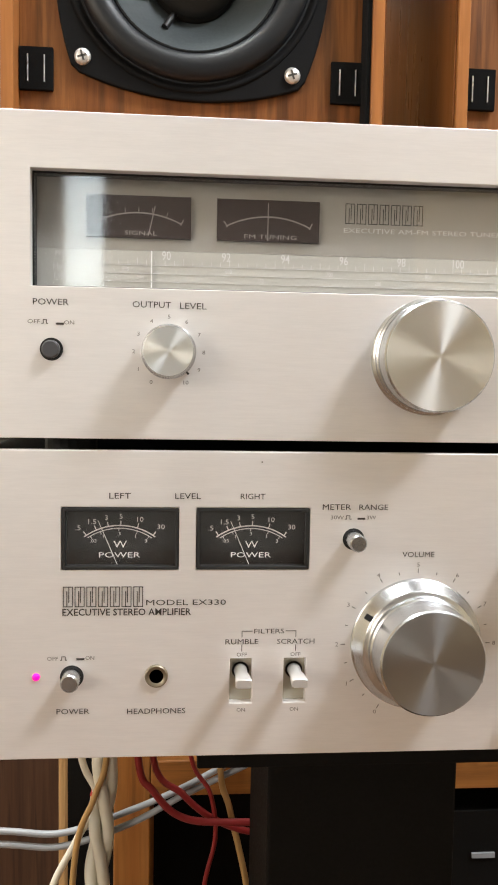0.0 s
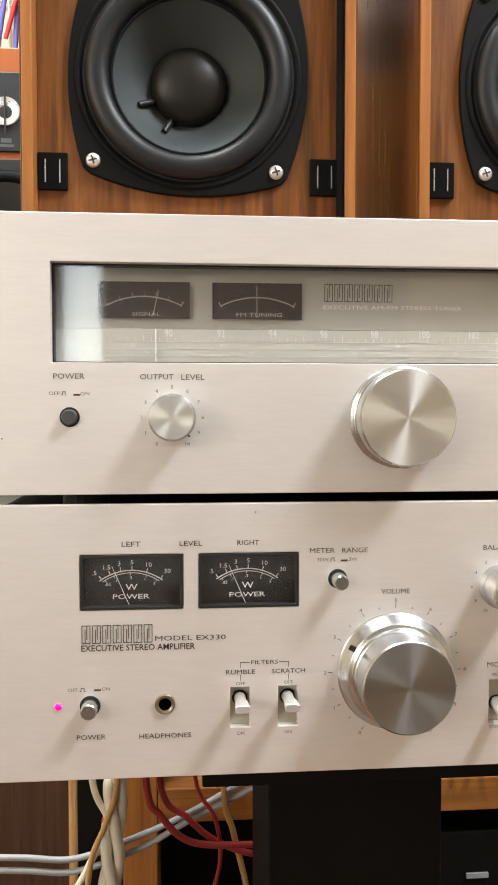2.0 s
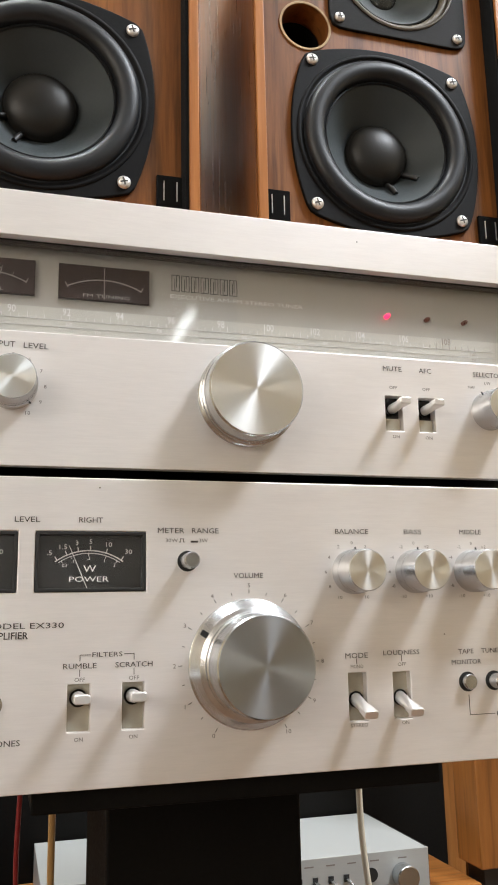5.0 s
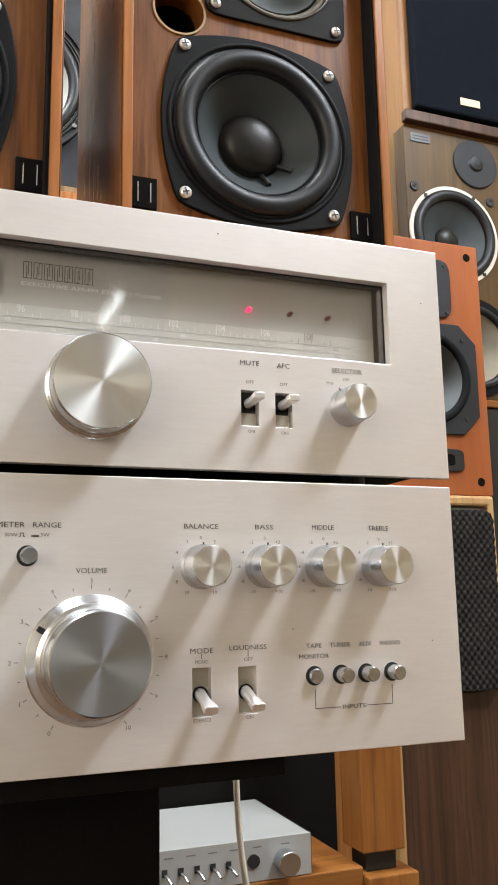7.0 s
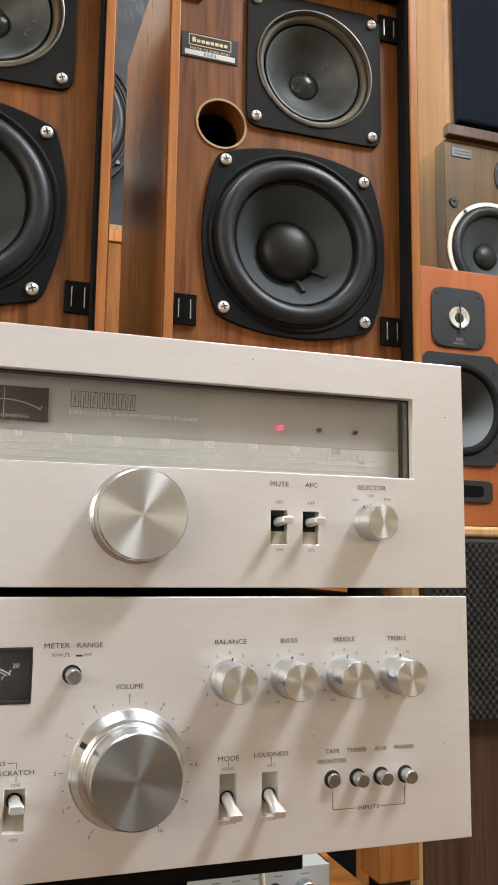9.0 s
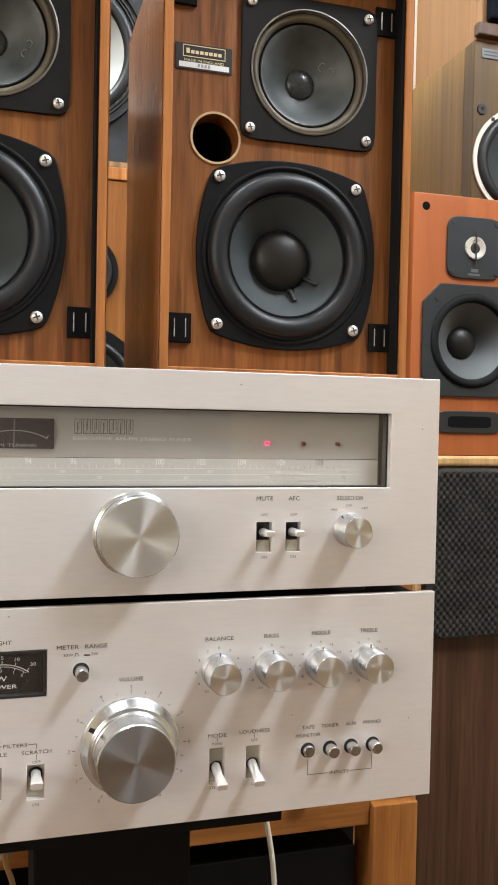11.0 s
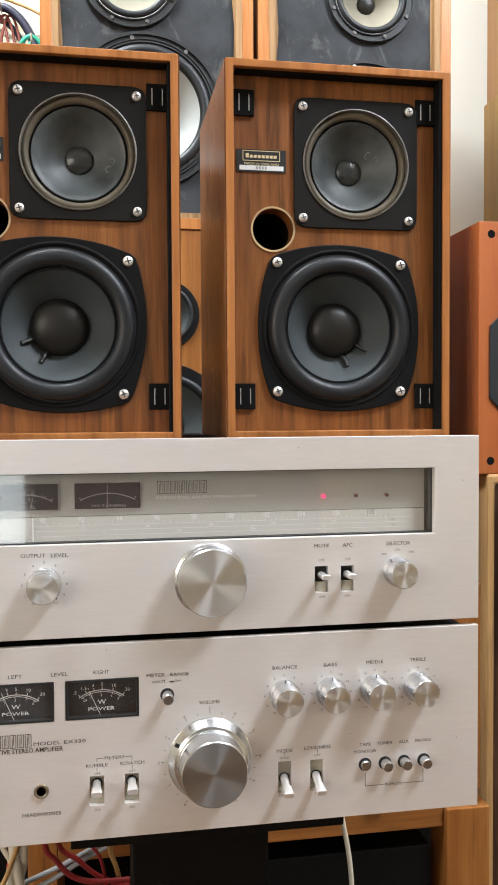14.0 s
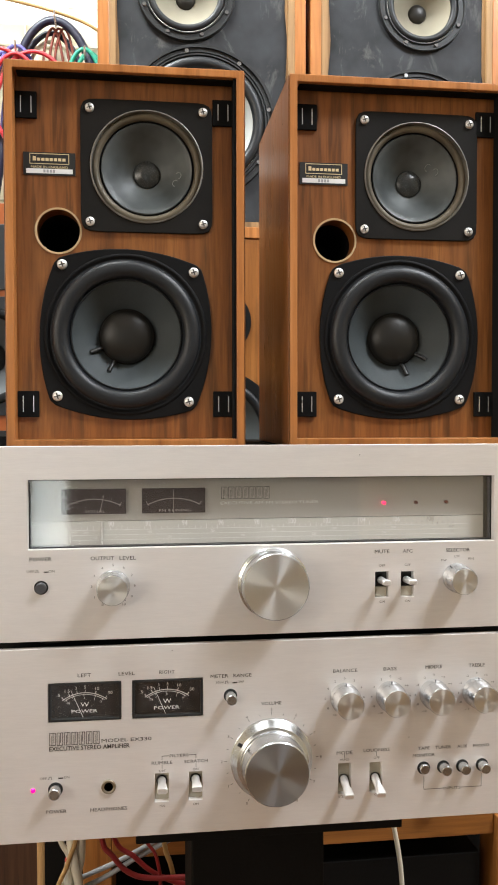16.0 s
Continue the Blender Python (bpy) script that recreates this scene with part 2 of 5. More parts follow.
OLD_FRAME = mottled("dull_dark_frame", (0.018, 0.019, 0.020), 0.5, 0.3, 0.35, 120, 0.2)
CREAM_CONE = mottled("cream_paper_cone", (0.26, 0.235, 0.175), 0.8, 0, 0.35, 60, 0.15)
WHITE_CONE = mottled("pale_grey_cone", (0.40, 0.42, 0.41), 0.6, 0, 0.08, 30, 0.1)
GRILLE = mottled("blue_black_cloth", (0.006, 0.008, 0.0125), 0.9, 0, 0.1, 400, 0.3, 0.06)
WHITE_RING = mottled("white_trim_ring", (0.75, 0.72, 0.64), 0.45, 0, 0.04, 100, 0.0)
FOAM = mottled("dark_waffle_foam", (0.027, 0.025, 0.022), 0.95, 0, 0.3, 300, 0.4, 0.2)
GREY_CONE = mottled("grey_fibre_cone", (0.088, 0.096, 0.10), 0.6, 0, 0.12, 60, 0.15)
CAST_GREY = mottled("slate_driver_frame", (0.015, 0.017, 0.020), 0.55, 0.2, 0.2, 90, 0.15)
WALL = mottled("white_wall_paint", (0.86, 0.845, 0.77), 0.75, 0, 0.04, 12, 0.1)
CREAM = mottled("cream_wall_paint", (0.76, 0.66, 0.48), 0.75, 0, 0.05, 12, 0.1)
GREY_WALL = mottled("grey_wall_paint", (0.36, 0.355, 0.35), 0.75, 0, 0.05, 12, 0.1)
CEIL = mottled("white_ceiling_paint", (0.82, 0.81, 0.78), 0.8, 0, 0.03, 12, 0.1)
FLOOR = wood("brown_floor_boards", (0.10, 0.05, 0.025), (0.15, 0.08, 0.04), (0.20, 0.11, 0.06), (25, 1.5, 25), 0.4, 0.6)
WIRE_WHITE = mottled("white_coated_wire", (0.72, 0.70, 0.64), 0.5, 0, 0.05, 100, 0.0)


def plastic(name, c, rough=0.4):
    return mottled(name, c, rough, 0, 0.12, 120, 0.05)


BOARD = mottled("cream_board_paint", (0.62, 0.55, 0.41), 0.7, 0, 0.12, 30, 0.1)
BAG = glass("clear_bag_plastic", (0.93, 0.95, 0.97), 0.12)
BAG.node_tree.nodes["Principled BSDF"].inputs["IOR"].default_value = 1.08
CABLE_WHITE = plastic("off_white_cable", (0.70, 0.66, 0.55))
CABLE_TAN = plastic("tan_cable", (0.42, 0.25, 0.09))
CABLE_GREY = plastic("grey_cable", (0.30, 0.31, 0.33))
CABLE_RED = plastic("dark_red_cable", (0.22, 0.012, 0.012))
CABLE_BRIGHT = plastic("bright_red_cable", (0.60, 0.035, 0.05))
CABLE_BLUE = plastic("blue_cable", (0.12, 0.12, 0.40))
CABLE_NAVY = plastic("navy_cable", (0.018, 0.020, 0.045))
CABLE_GREEN = plastic("green_cable", (0.02, 0.30, 0.20))
CABLE_BROWN = plastic("brown_cable", (0.20, 0.045, 0.03))


# ---- mesh helpers ----
BASE = {}


def thing(name, at, label, category, group="", kind=""):
    ob = new(name)
    ob.location, ob.empty_display_size = at, 0.02
    BASE[ob] = Vector(at)
    return tagged(ob, label, category, group, kind)


def part(name, bm, mat, parent, label="", bevel=0.0, smooth=False, kind=""):
    """One mesh under a thing or a part; bm is in world metres."""
    base = BASE[parent]
    bmesh.ops.translate(bm, verts=bm.verts, vec=-base)
    me = bpy.data.meshes.new(name)
    bm.to_mesh(me)
    bm.free()
    for p in me.polygons:
        p.use_smooth = bool(smooth)
    if smooth:
        me.set_sharp_from_angle(angle=radians(70 if smooth is True else smooth))
    me.materials.append(mat)
    ob = new(name, me)
    ob.parent = parent
    BASE[ob] = base
    if bevel:
        b = ob.modifiers.new("edge", "BEVEL")
        b.width, b.segments, b.limit_method, b.angle_limit = bevel, 2, "ANGLE", radians(40)
    return tagged(ob, label, "", "", kind)


def fixed(name, bm, mat, label, bevel=0.0, category=""):
    """A piece of the setting: one mesh on its own."""
    me = bpy.data.meshes.new(name)
    bm.to_mesh(me)
    bm.free()
    me.materials.append(mat)
    ob = new(name, me)
    BASE[ob] = Vector((0, 0, 0))
    if bevel:
        b = ob.modifiers.new("edge", "BEVEL")
        b.width, b.segments = bevel, 2
    return tagged(ob, label, category, "", "structure")


def box(x0, x1, y0, y1, z0, z1, bm=None):
    bm = bm or bmesh.new()
    v = [bm.verts.new((x, y, z)) for x in (x0, x1) for y in (y0, y1) for z in (z0, z1)]
    for f in ((0, 1, 3, 2), (4, 6, 7, 5), (0, 4, 5, 1), (2, 3, 7, 6), (0, 2, 6, 4), (1, 5, 7, 3)):
        bm.faces.new([v[i] for i in f])
    bmesh.ops.recalc_face_normals(bm, faces=bm.faces)
    return bm


def pierced(x0, x1, z0, z1, y0, y1, holes):
    """A plate in the xz plane from y0 to y1 with rectangular holes (x0, x1, z0, z1) through it."""
    xs = sorted({x0, x1, *[h[0] for h in holes], *[h[1] for h in holes]})
    zs = sorted({z0, z1, *[h[2] for h in holes], *[h[3] for h in holes]})
    solid = {}
    for i in range(len(xs) - 1):
        for j in range(len(zs) - 1):
            cx, cz = (xs[i] + xs[i + 1]) / 2, (zs[j] + zs[j + 1]) / 2
            solid[i, j] = not any(h[0] < cx < h[1] and h[2] < cz < h[3] for h in holes)
    bm, seen = bmesh.new(), {}

    def vert(i, k, j):
        if (i, k, j) not in seen:
            seen[i, k, j] = bm.verts.new((xs[i], (y0, y1)[k], zs[j]))
        return seen[i, k, j]

    for (i, j), full in solid.items():
        if not full:
            continue
        for k in (0, 1):
            bm.faces.new([vert(i, k, j), vert(i + 1, k, j), vert(i + 1, k, j + 1), vert(i, k, j + 1)])
        for di, dj, a, c in ((-1, 0, (i, j), (i, j + 1)), (1, 0, (i + 1, j), (i + 1, j + 1)),
                             (0, -1, (i, j), (i + 1, j)), (0, 1, (i, j + 1), (i + 1, j + 1))):
            if not solid.get((i + di, j + dj), False):
                bm.faces.new([vert(a[0], 0, a[1]), vert(c[0], 0, c[1]), vert(c[0], 1, c[1]), vert(a[0], 1, a[1])])
    bmesh.ops.recalc_face_normals(bm, faces=bm.faces)
    return bm


def holed(x0, x1, z0, z1, y0, y1, circles, bm=None, seg=56):
    """A plate from y0 to y1 with round holes (x, z, radius) through it."""
    bm = bm or bmesh.new()
    co = [Vector((x0, z0)), Vector((x1, z0)), Vector((x1, z1)), Vector((x0, z1))]
    ed = [(0, 1), (1, 2), (2, 3), (3, 0)]
    for cx, cz, r in circles:
        n = len(co)
        co += [Vector((cx + r * math.cos(2 * math.pi * i / seg), cz + r * math.sin(2 * math.pi * i / seg))) for i in range(seg)]
        ed += [(n + i, n + (i + 1) % seg) for i in range(seg)]
    vs, es, fs = geometry.delaunay_2d_cdt(co, ed, [], 0, 1e-7)[:3]
    front, rear = [bm.verts.new((v.x, y0, v.y)) for v in vs], [bm.verts.new((v.x, y1, v.y)) for v in vs]
    count = collections.Counter()
    for f in fs:
        m = sum((vs[i] for i in f), Vector((0, 0))) / len(f)
        if any(math.hypot(m.x - cx, m.y - cz) < r * 0.999 for cx, cz, r in circles):
            continue
        bm.faces.new([front[i] for i in f])
        bm.faces.new([rear[i] for i in f])
        for a, b_ in zip(f, f[1:] + f[:1]):
            count[min(a, b_), max(a, b_)] += 1
    for (a, b_), n in count.items():
        if n == 1:
            bm.faces.new([front[a], front[b_], rear[b_], rear[a]])
    bmesh.ops.recalc_face_normals(bm, faces=bm.faces)
    return bm


def lathe(cx, cz, profile, seg=48, bm=None, teeth=(), close=True):
    """Turns (radius, y) pairs round an axis along y. teeth: indices of rings whose every second point sinks."""
    bm = bm or bmesh.new()
    rings = []
    for n, (r, y) in enumerate(profile):
        if r < 1e-6:
            rings.append([bm.verts.new((cx, y, cz))])
            continue
        rings.append([bm.verts.new((cx + (r - (0.00022 if n in teeth and i % 2 else 0)) * math.cos(2 * math.pi * i / seg), y,
                                    cz + (r - (0.00022 if n in teeth and i % 2 else 0)) * math.sin(2 * math.pi * i / seg))) for i in range(seg)])
    for a, c in zip(rings, rings[1:]):
        for i in range(seg):
            q = [a[i % len(a)], a[(i + 1) % len(a)], c[(i + 1) % len(c)], c[i % len(c)]]
            q = [v for n, v in enumerate(q) if v not in q[:n]]
            if len(q) > 2:
                bm.faces.new(q)
    if close and len(rings[0]) > 1:
        bm.faces.new(rings[0])
    if close and len(rings[-1]) > 1:
        bm.faces.new(rings[-1])
    bmesh.ops.recalc_face_normals(bm, faces=bm.faces)
    return bm


def outline_plate(cx, cz, pts, y0, y1, inner=0.0, seg=64, turn=0.0):
    """A plate whose outline is pts(angle) -> radius, with a round hole of radius inner."""
    bm = bmesh.new()
    rows = []
    for y in (y0, y1):
        ro, ri = [], []
        for i in range(seg):
            a = 2 * math.pi * i / seg
            r = pts(a - turn)
            ro.append(bm.verts.new((cx + r * math.cos(a), y, cz + r * math.sin(a))))
            if inner:
                ri.append(bm.verts.new((cx + inner * math.cos(a), y, cz + inner * math.sin(a))))
        rows.append((ro, ri))
    for i in range(seg):
        j = (i + 1) % seg
        bm.faces.new([rows[0][0][i], rows[0][0][j], rows[1][0][j], rows[1][0][i]])
        if inner:
            bm.faces.new([rows[0][1][i], rows[0][1][j], rows[1][1][j], rows[1][1][i]])
            for o, n in rows:
                bm.faces.new([o[i], o[j], n[j], n[i]])
    if not inner:
        bm.faces.new(rows[0][0])
        bm.faces.new(rows[1][0])
    bmesh.ops.recalc_face_normals(bm, faces=bm.faces)
    return bm


def squircle(half, power):
    return lambda a: half / (abs(math.cos(a)) ** power + abs(math.sin(a)) ** power) ** (1 / power)


def bulged(a, half=0.0668, arc=0.1543, cap=0.0785):
    """A square with bulging sides and eased corners."""
    a = (a + math.pi / 4) % (math.pi / 2) - math.pi / 4
    d = arc - half
    return min(cap, -d * math.cos(a) + math.sqrt(arc * arc - (d * math.sin(a)) ** 2))


def chamfered(half, cut):
    """A square of that half width with its corners cut."""
    return lambda a: min(half / max(abs(math.cos(a)), abs(math.sin(a))), cut / (abs(math.cos(a)) + abs(math.sin(a))))


def tube(points, radius, sides=8, steps=10):
    """A cable through a few points."""
    p = [Vector(q) for q in points]
    p = [p[0] * 2 - p[1]] + p + [p[-1] * 2 - p[-2]]
    path = []
    for i in range(1, len(p) - 2):
        for s in range(steps):
            t = s / steps
            a, b_, c, d = p[i - 1:i + 3]
            path.append(0.5 * (2 * b_ + (c - a) * t + (2 * a - 5 * b_ + 4 * c - d) * t * t + (3 * b_ - a - 3 * c + d) * t ** 3))
    path.append(p[-2])
    bm, last = bmesh.new(), None
    side = None
    for i, q in enumerate(path):
        d = (path[min(i + 1, len(path) - 1)] - path[max(i - 1, 0)]).normalized()
        side = d.orthogonal().normalized() if side is None else (side - d * side.dot(d)).normalized()
        up = d.cross(side)
        ring = [bm.verts.new(q + radius * (math.cos(2 * math.pi * k / sides) * side + math.sin(2 * math.pi * k / sides) * up)) for k in range(sides)]
        if last:
            for k in range(sides):
                bm.faces.new([last[k], last[(k + 1) % sides], ring[(k + 1) % sides], ring[k]])
        else:
            bm.faces.new(ring)
        last = ring
    bm.faces.new(last)
    bmesh.ops.recalc_face_normals(bm, faces=bm.faces)
    return bm


def strip(points, width, y, thick=0.0002):
    """A thin printed line through (x, z) points on a face at y."""
    bm = bmesh.new()
    for (xa, za), (xb, zb) in zip(points, points[1:]):
        d = Vector((xb - xa, zb - za)).normalized() * width / 2
        n = Vector((-d.y, d.x))
        c = [(xa - d.x + n.x, za - d.y + n.y), (xb + d.x + n.x, zb + d.y + n.y), (xb + d.x - n.x, zb + d.y - n.y), (xa - d.x - n.x, za - d.y - n.y)]
        f, k = [bm.verts.new((x, y - thick, z)) for x, z in c], [bm.verts.new((x, y, z)) for x, z in c]
        bm.faces.new(f)
        for i in range(4):
            bm.faces.new([f[i], f[(i + 1) % 4], k[(i + 1) % 4], k[i]])
    bmesh.ops.recalc_face_normals(bm, faces=bm.faces)
    return bm


def lettering(text, x, z, height, parent, mat=None, width=0.0, y=-0.0003, wide=1.15, align="CENTER", turn=0.0, name="lettering", heavy=0.0):
    """Printed capitals of that height, centred on (x, z); width squeezes them to a known length."""
    cu = bpy.data.curves.new("print", "FONT")
    cu.body, cu.size, cu.align_x, cu.align_y, cu.offset = text, 1.0, "CENTER", "CENTER", heavy
    cu.resolution_u = 2
    ob = bpy.data.objects.new("print", cu)
    scene.collection.objects.link(ob)
    bpy.context.view_layer.update()
    me = bpy.data.meshes.new_from_object(ob.evaluated_get(bpy.context.evaluated_depsgraph_get()))
    bpy.data.objects.remove(ob)
    bpy.data.curves.remove(cu)
    xs, ys = [v.co.x for v in me.vertices], [v.co.y for v in me.vertices]
    cx, cy = (min(xs) + max(xs)) / 2, (min(ys) + max(ys)) / 2
    k = height / (max(ys) - min(ys))
    kx = width / (max(xs) - min(xs)) if width else k * wide
    ca, sa = math.cos(turn), math.sin(turn)
    base = BASE[parent]
    for v in me.vertices:
        a, b_ = (v.co.x - cx) * kx, (v.co.y - cy) * k
        v.co = Vector((x + a * ca - b_ * sa, y, z + a * sa + b_ * ca)) - base
    me.name = name
    me.materials.clear()
    me.materials.append(mat or INK)
    o = new(name, me)
    o.parent = parent
    BASE[o] = base
    return o


def block_mark(x0, x1, z0, z1, count, parent, mat, y=-0.0003):
    """A maker's mark as a plain row of outlined upright blocks."""
    bm, w = bmesh.new(), (x1 - x0) / count
    for i in range(count):
        a, c = x0 + i * w + w * 0.08, x0 + (i + 1) * w - w * 0.08
        t = w * 0.07
        for q in ((a, c, z0, z0 + t), (a, c, z1 - t, z1), (a, a + t, z0, z1), (c - t, c, z0, z1),
                  (a + w * 0.30, a + w * 0.30 + t, z0, z1 - w * 0.4), (c - w * 0.30 - t, c - w * 0.30, z0 + w * 0.4, z1)):
            box(q[0], q[1], y - 0.0001, y, q[2], q[3], bm)
    return part("maker_mark", bm, mat, parent, "row of dark outlined blocks")


# ---- the room ----
fixed("floor", box(-2.4, 2.8, -4.4, 1.2, -0.05, 0.0), FLOOR, "brown wooden floor boards")
fixed("ceiling", box(-2.4, 2.8, -4.4, 1.2, 3.00, 3.06), CEIL, "plain white painted ceiling")
fixed("wall_north", box(-2.4, 2.8, 1.14, 1.22, 0, 3.0), WALL, "white painted wall behind the stacked loudspeakers")
bm = pierced(-4.4, 1.14, 0, 3.0, 2.40, 2.46, [(-3.2, -1.4, 1.2, 2.4)])
bmesh.ops.rotate(bm, verts=bm.verts, cent=(0, 0, 0), matrix=Matrix.Rotation(radians(90), 3, "Z"))
fixed("wall_west", bm, CREAM, "plain cream side wall with an opening added for the side fill lamp")
fixed("wall_east", box(2.8, 2.86, -4.4, 1.14, 0, 3.0), CREAM, "plain cream side wall")
fixed("wall_south", pierced(-2.4, 1.43, 0, 3.0, -4.4, -4.3, [(-0.53, -0.31, 0.3, 2.3)]), GREY_WALL, "grey wall with a narrow tall window opening")
fixed("wall_south_pale", box(1.4302, 2.8, -4.4, -4.3, 0, 3.0), CREAM, "plain cream wall")
tl = thing("ceiling_light", (1.0, -3.9, 2.47), "slim white fluorescent tube lamp hanging overhead", "ceiling light")
part("tube", tube([(1.0, -4.15, 2.45), (1.0, -3.65, 2.45)], 0.016, 12, 2), glow("lit_tube", (0.95, 1.0, 0.98), 9.0), tl, "lit white tube", smooth=True)
part("batten", box(0.975, 1.025, -4.20, -3.60, 2.475, 2.51), CEIL, tl, "white metal batten", 0.004)
for y in (-4.1, -3.7):
    part("hanger", tube([(1.0, y, 2.511), (1.0, y, 2.999)], 0.003, 6, 2), STEEL, tl)


# ---- hi-fi controls ----
def small_knob(name, cx, cz, parent, r=0.0105, depth=0.0195, mark=math.pi / 2, mat=None):
    k = part(name, lathe(cx, cz, [(0, 0.001), (r * 1.1, 0.001), (r * 1.1, -0.0048), (r * 1.05, -0.0056), (r * 1.05, -0.0062), (r * 1.07, -0.0068), (r * 1.07, -0.0092), (r * 1.03, -0.0098),
                                  (r * 1.01, -depth + 0.0008), (r * 0.97, -depth), (0, -depth)], 120, teeth=(5, 6)), TURNED, parent, "turned aluminium control knob", smooth=34)
    part("cap", lathe(cx, cz, [(r * 0.965, -depth + 0.0001), (r * 0.96, -depth - 0.0002), (0, -depth - 0.0002)], 48), mat or SPUN, k, "spun silver face", smooth=34)
    c, s = math.cos(mark), math.sin(mark)
    part("marker", strip([(cx + c * r * 1.0, cz + s * r * 1.0), (cx + c * r * 1.16, cz + s * r * 1.16)], 0.0009, -0.0046), BLACK, k, "black index mark")
    return k


def large_knob(name, cx, cz, parent, rb, r, depth, mat, mark=None):
    k = part(name, lathe(cx, cz, [(0, 0.001), (rb, 0.001), (rb, -0.0012), (rb * 0.965, -0.002), (rb * 0.88, -depth * 0.28), (rb * 0.855, -depth * 0.30),
                                  (r * 1.07, -depth * 0.31), (r * 1.045, -depth * 0.33), (r * 1.045, -depth * 0.44), (r * 1.01, -depth * 0.46),
                                  (r, -depth * 0.50), (r, -depth + 0.0009), (r * 0.97, -depth), (0, -depth)], 220, teeth=(7, 8)),
             TURNED, parent, "large turned aluminium knob with a knurled ring", smooth=34)
    part("cap", lathe(cx, cz, [(r * 0.968, -depth + 0.0001), (r * 0.965, -depth - 0.0003), (0, -depth - 0.0003)], 72), mat, k, "spun aluminium face", smooth=34)
    if mark is not None:
        c, s = math.cos(mark), math.sin(mark)
        part("marker", strip([(cx + c * rb * 0.86, cz + s * rb * 0.86), (cx + c * rb * 0.94, cz + s * rb * 0.94)], 0.0028, -depth * 0.27, 0.0006), BLACK, k, "black index mark")
    return k


def push_button(name, cx, cz, parent, mat, r=0.0047, depth=0.007, rim=True):
    k = part(name, lathe(cx, cz, [(0, 0), (r, 0), (r, -depth + 0.0008), (r * 0.85, -depth), (0, -depth)], 28), mat, parent, "round push button", smooth=34)
    if rim:
        part("collar", lathe(cx, cz, [(r * 1.28, 0), (r * 1.28, -0.0003), (r, -0.0003)], 28, close=False), BLACK, k, "black recess round the button")
    return k


def toggle(name, cx, cz, parent, up, liner, size=0.0033, reach=0.022):
    """A flattened lever that leaves its slot at (cx, cz)."""
    bm, rings = bmesh.new(), []
    tilt = radians(3 if up > 0 else -17)
    ax, top = Vector((0, -math.cos(tilt), math.sin(tilt))), Vector((0, math.sin(tilt), math.cos(tilt)))
    for d, w, h, p in ((-0.002, 0.98, 0.98, 2), (0.005, 0.92, 0.92, 2), (0.0095, 0.84, 0.80, 2.2), (0.0125, 0.98, 0.68, 6), (reach - 0.001, 1.14, 0.66, 9), (reach, 1.08, 0.60, 9)):
        ring = []
        for i in range(20):
            a = 2 * math.pi * i / 20
            r = squircle(size, p)(a)
            q = Vector((cx, 0.003, cz)) + ax * d + Vector((r * math.cos(a) * w, 0, 0)) + top * (r * math.sin(a) * h)
            ring.append(bm.verts.new(q))
        rings.append(ring)
    for a, c in zip(rings, rings[1:]):
        for i in range(20):
            bm.faces.new([a[i], a[(i + 1) % 20], c[(i + 1) % 20], c[i]])
    bm.faces.new(rings[0])
    bm.faces.new(rings[-1])
    bmesh.ops.recalc_face_normals(bm, faces=bm.faces)
    lever = part(name, bm, LEVER, parent, "bright metal toggle lever", 0.0003, smooth=34)
    part("pivot_gap", lathe(cx, cz, [(size * 1.25, 0.0028), (0, 0.0028)], 24), RECESS, lever, "dark gap round the lever")
    return lever


def arc_points(cx, cz, r, a0, a1, n=16):
    return [(cx + r * math.cos(radians(a0 + (a1 - a0) * i / n)), cz + r * math.sin(radians(a0 + (a1 - a0) * i / n))) for i in range(n + 1)]


def ring_numbers(cx, cz, r, texts, a0, a1, parent, size=0.0020, mat=None):
    for i, t in enumerate(texts):
        if t:
            a = radians(a0 + (a1 - a0) * i / (len(texts) - 1))
            lettering(t, cx + r * math.cos(a), cz + r * math.sin(a), size, parent, mat or INK_GREY)


W = 0.431
# ---- amplifier ----
amp = thing("amplifier", (W / 2, 0.13, 0.820), "silver brushed-aluminium stereo amplifier with lit pink lamp, under the tuner", "amplifier")
MET = [(0.0505, 0.1040, 0.9095, 0.9385), (0.1120, 0.1650, 0.9095, 0.9385)]
SLOTS = [(0.1285, 0.1390, 0.8455, 0.8670), (0.1540, 0.1645, 0.8455, 0.8670), (0.2695, 0.2795, 0.8430, 0.8670), (0.2945, 0.3045, 0.8430, 0.8665)]
face = part("faceplate", pierced(0, W, 0.820, 0.9648, 0, 0.005, MET + SLOTS), ALU, amp, "brushed silver aluminium front panel", 0.0006)
part("case", box(0.006, W - 0.006, 0.0055, 0.262, 0.824, 0.961), CASE, amp, "black painted case", 0.001)
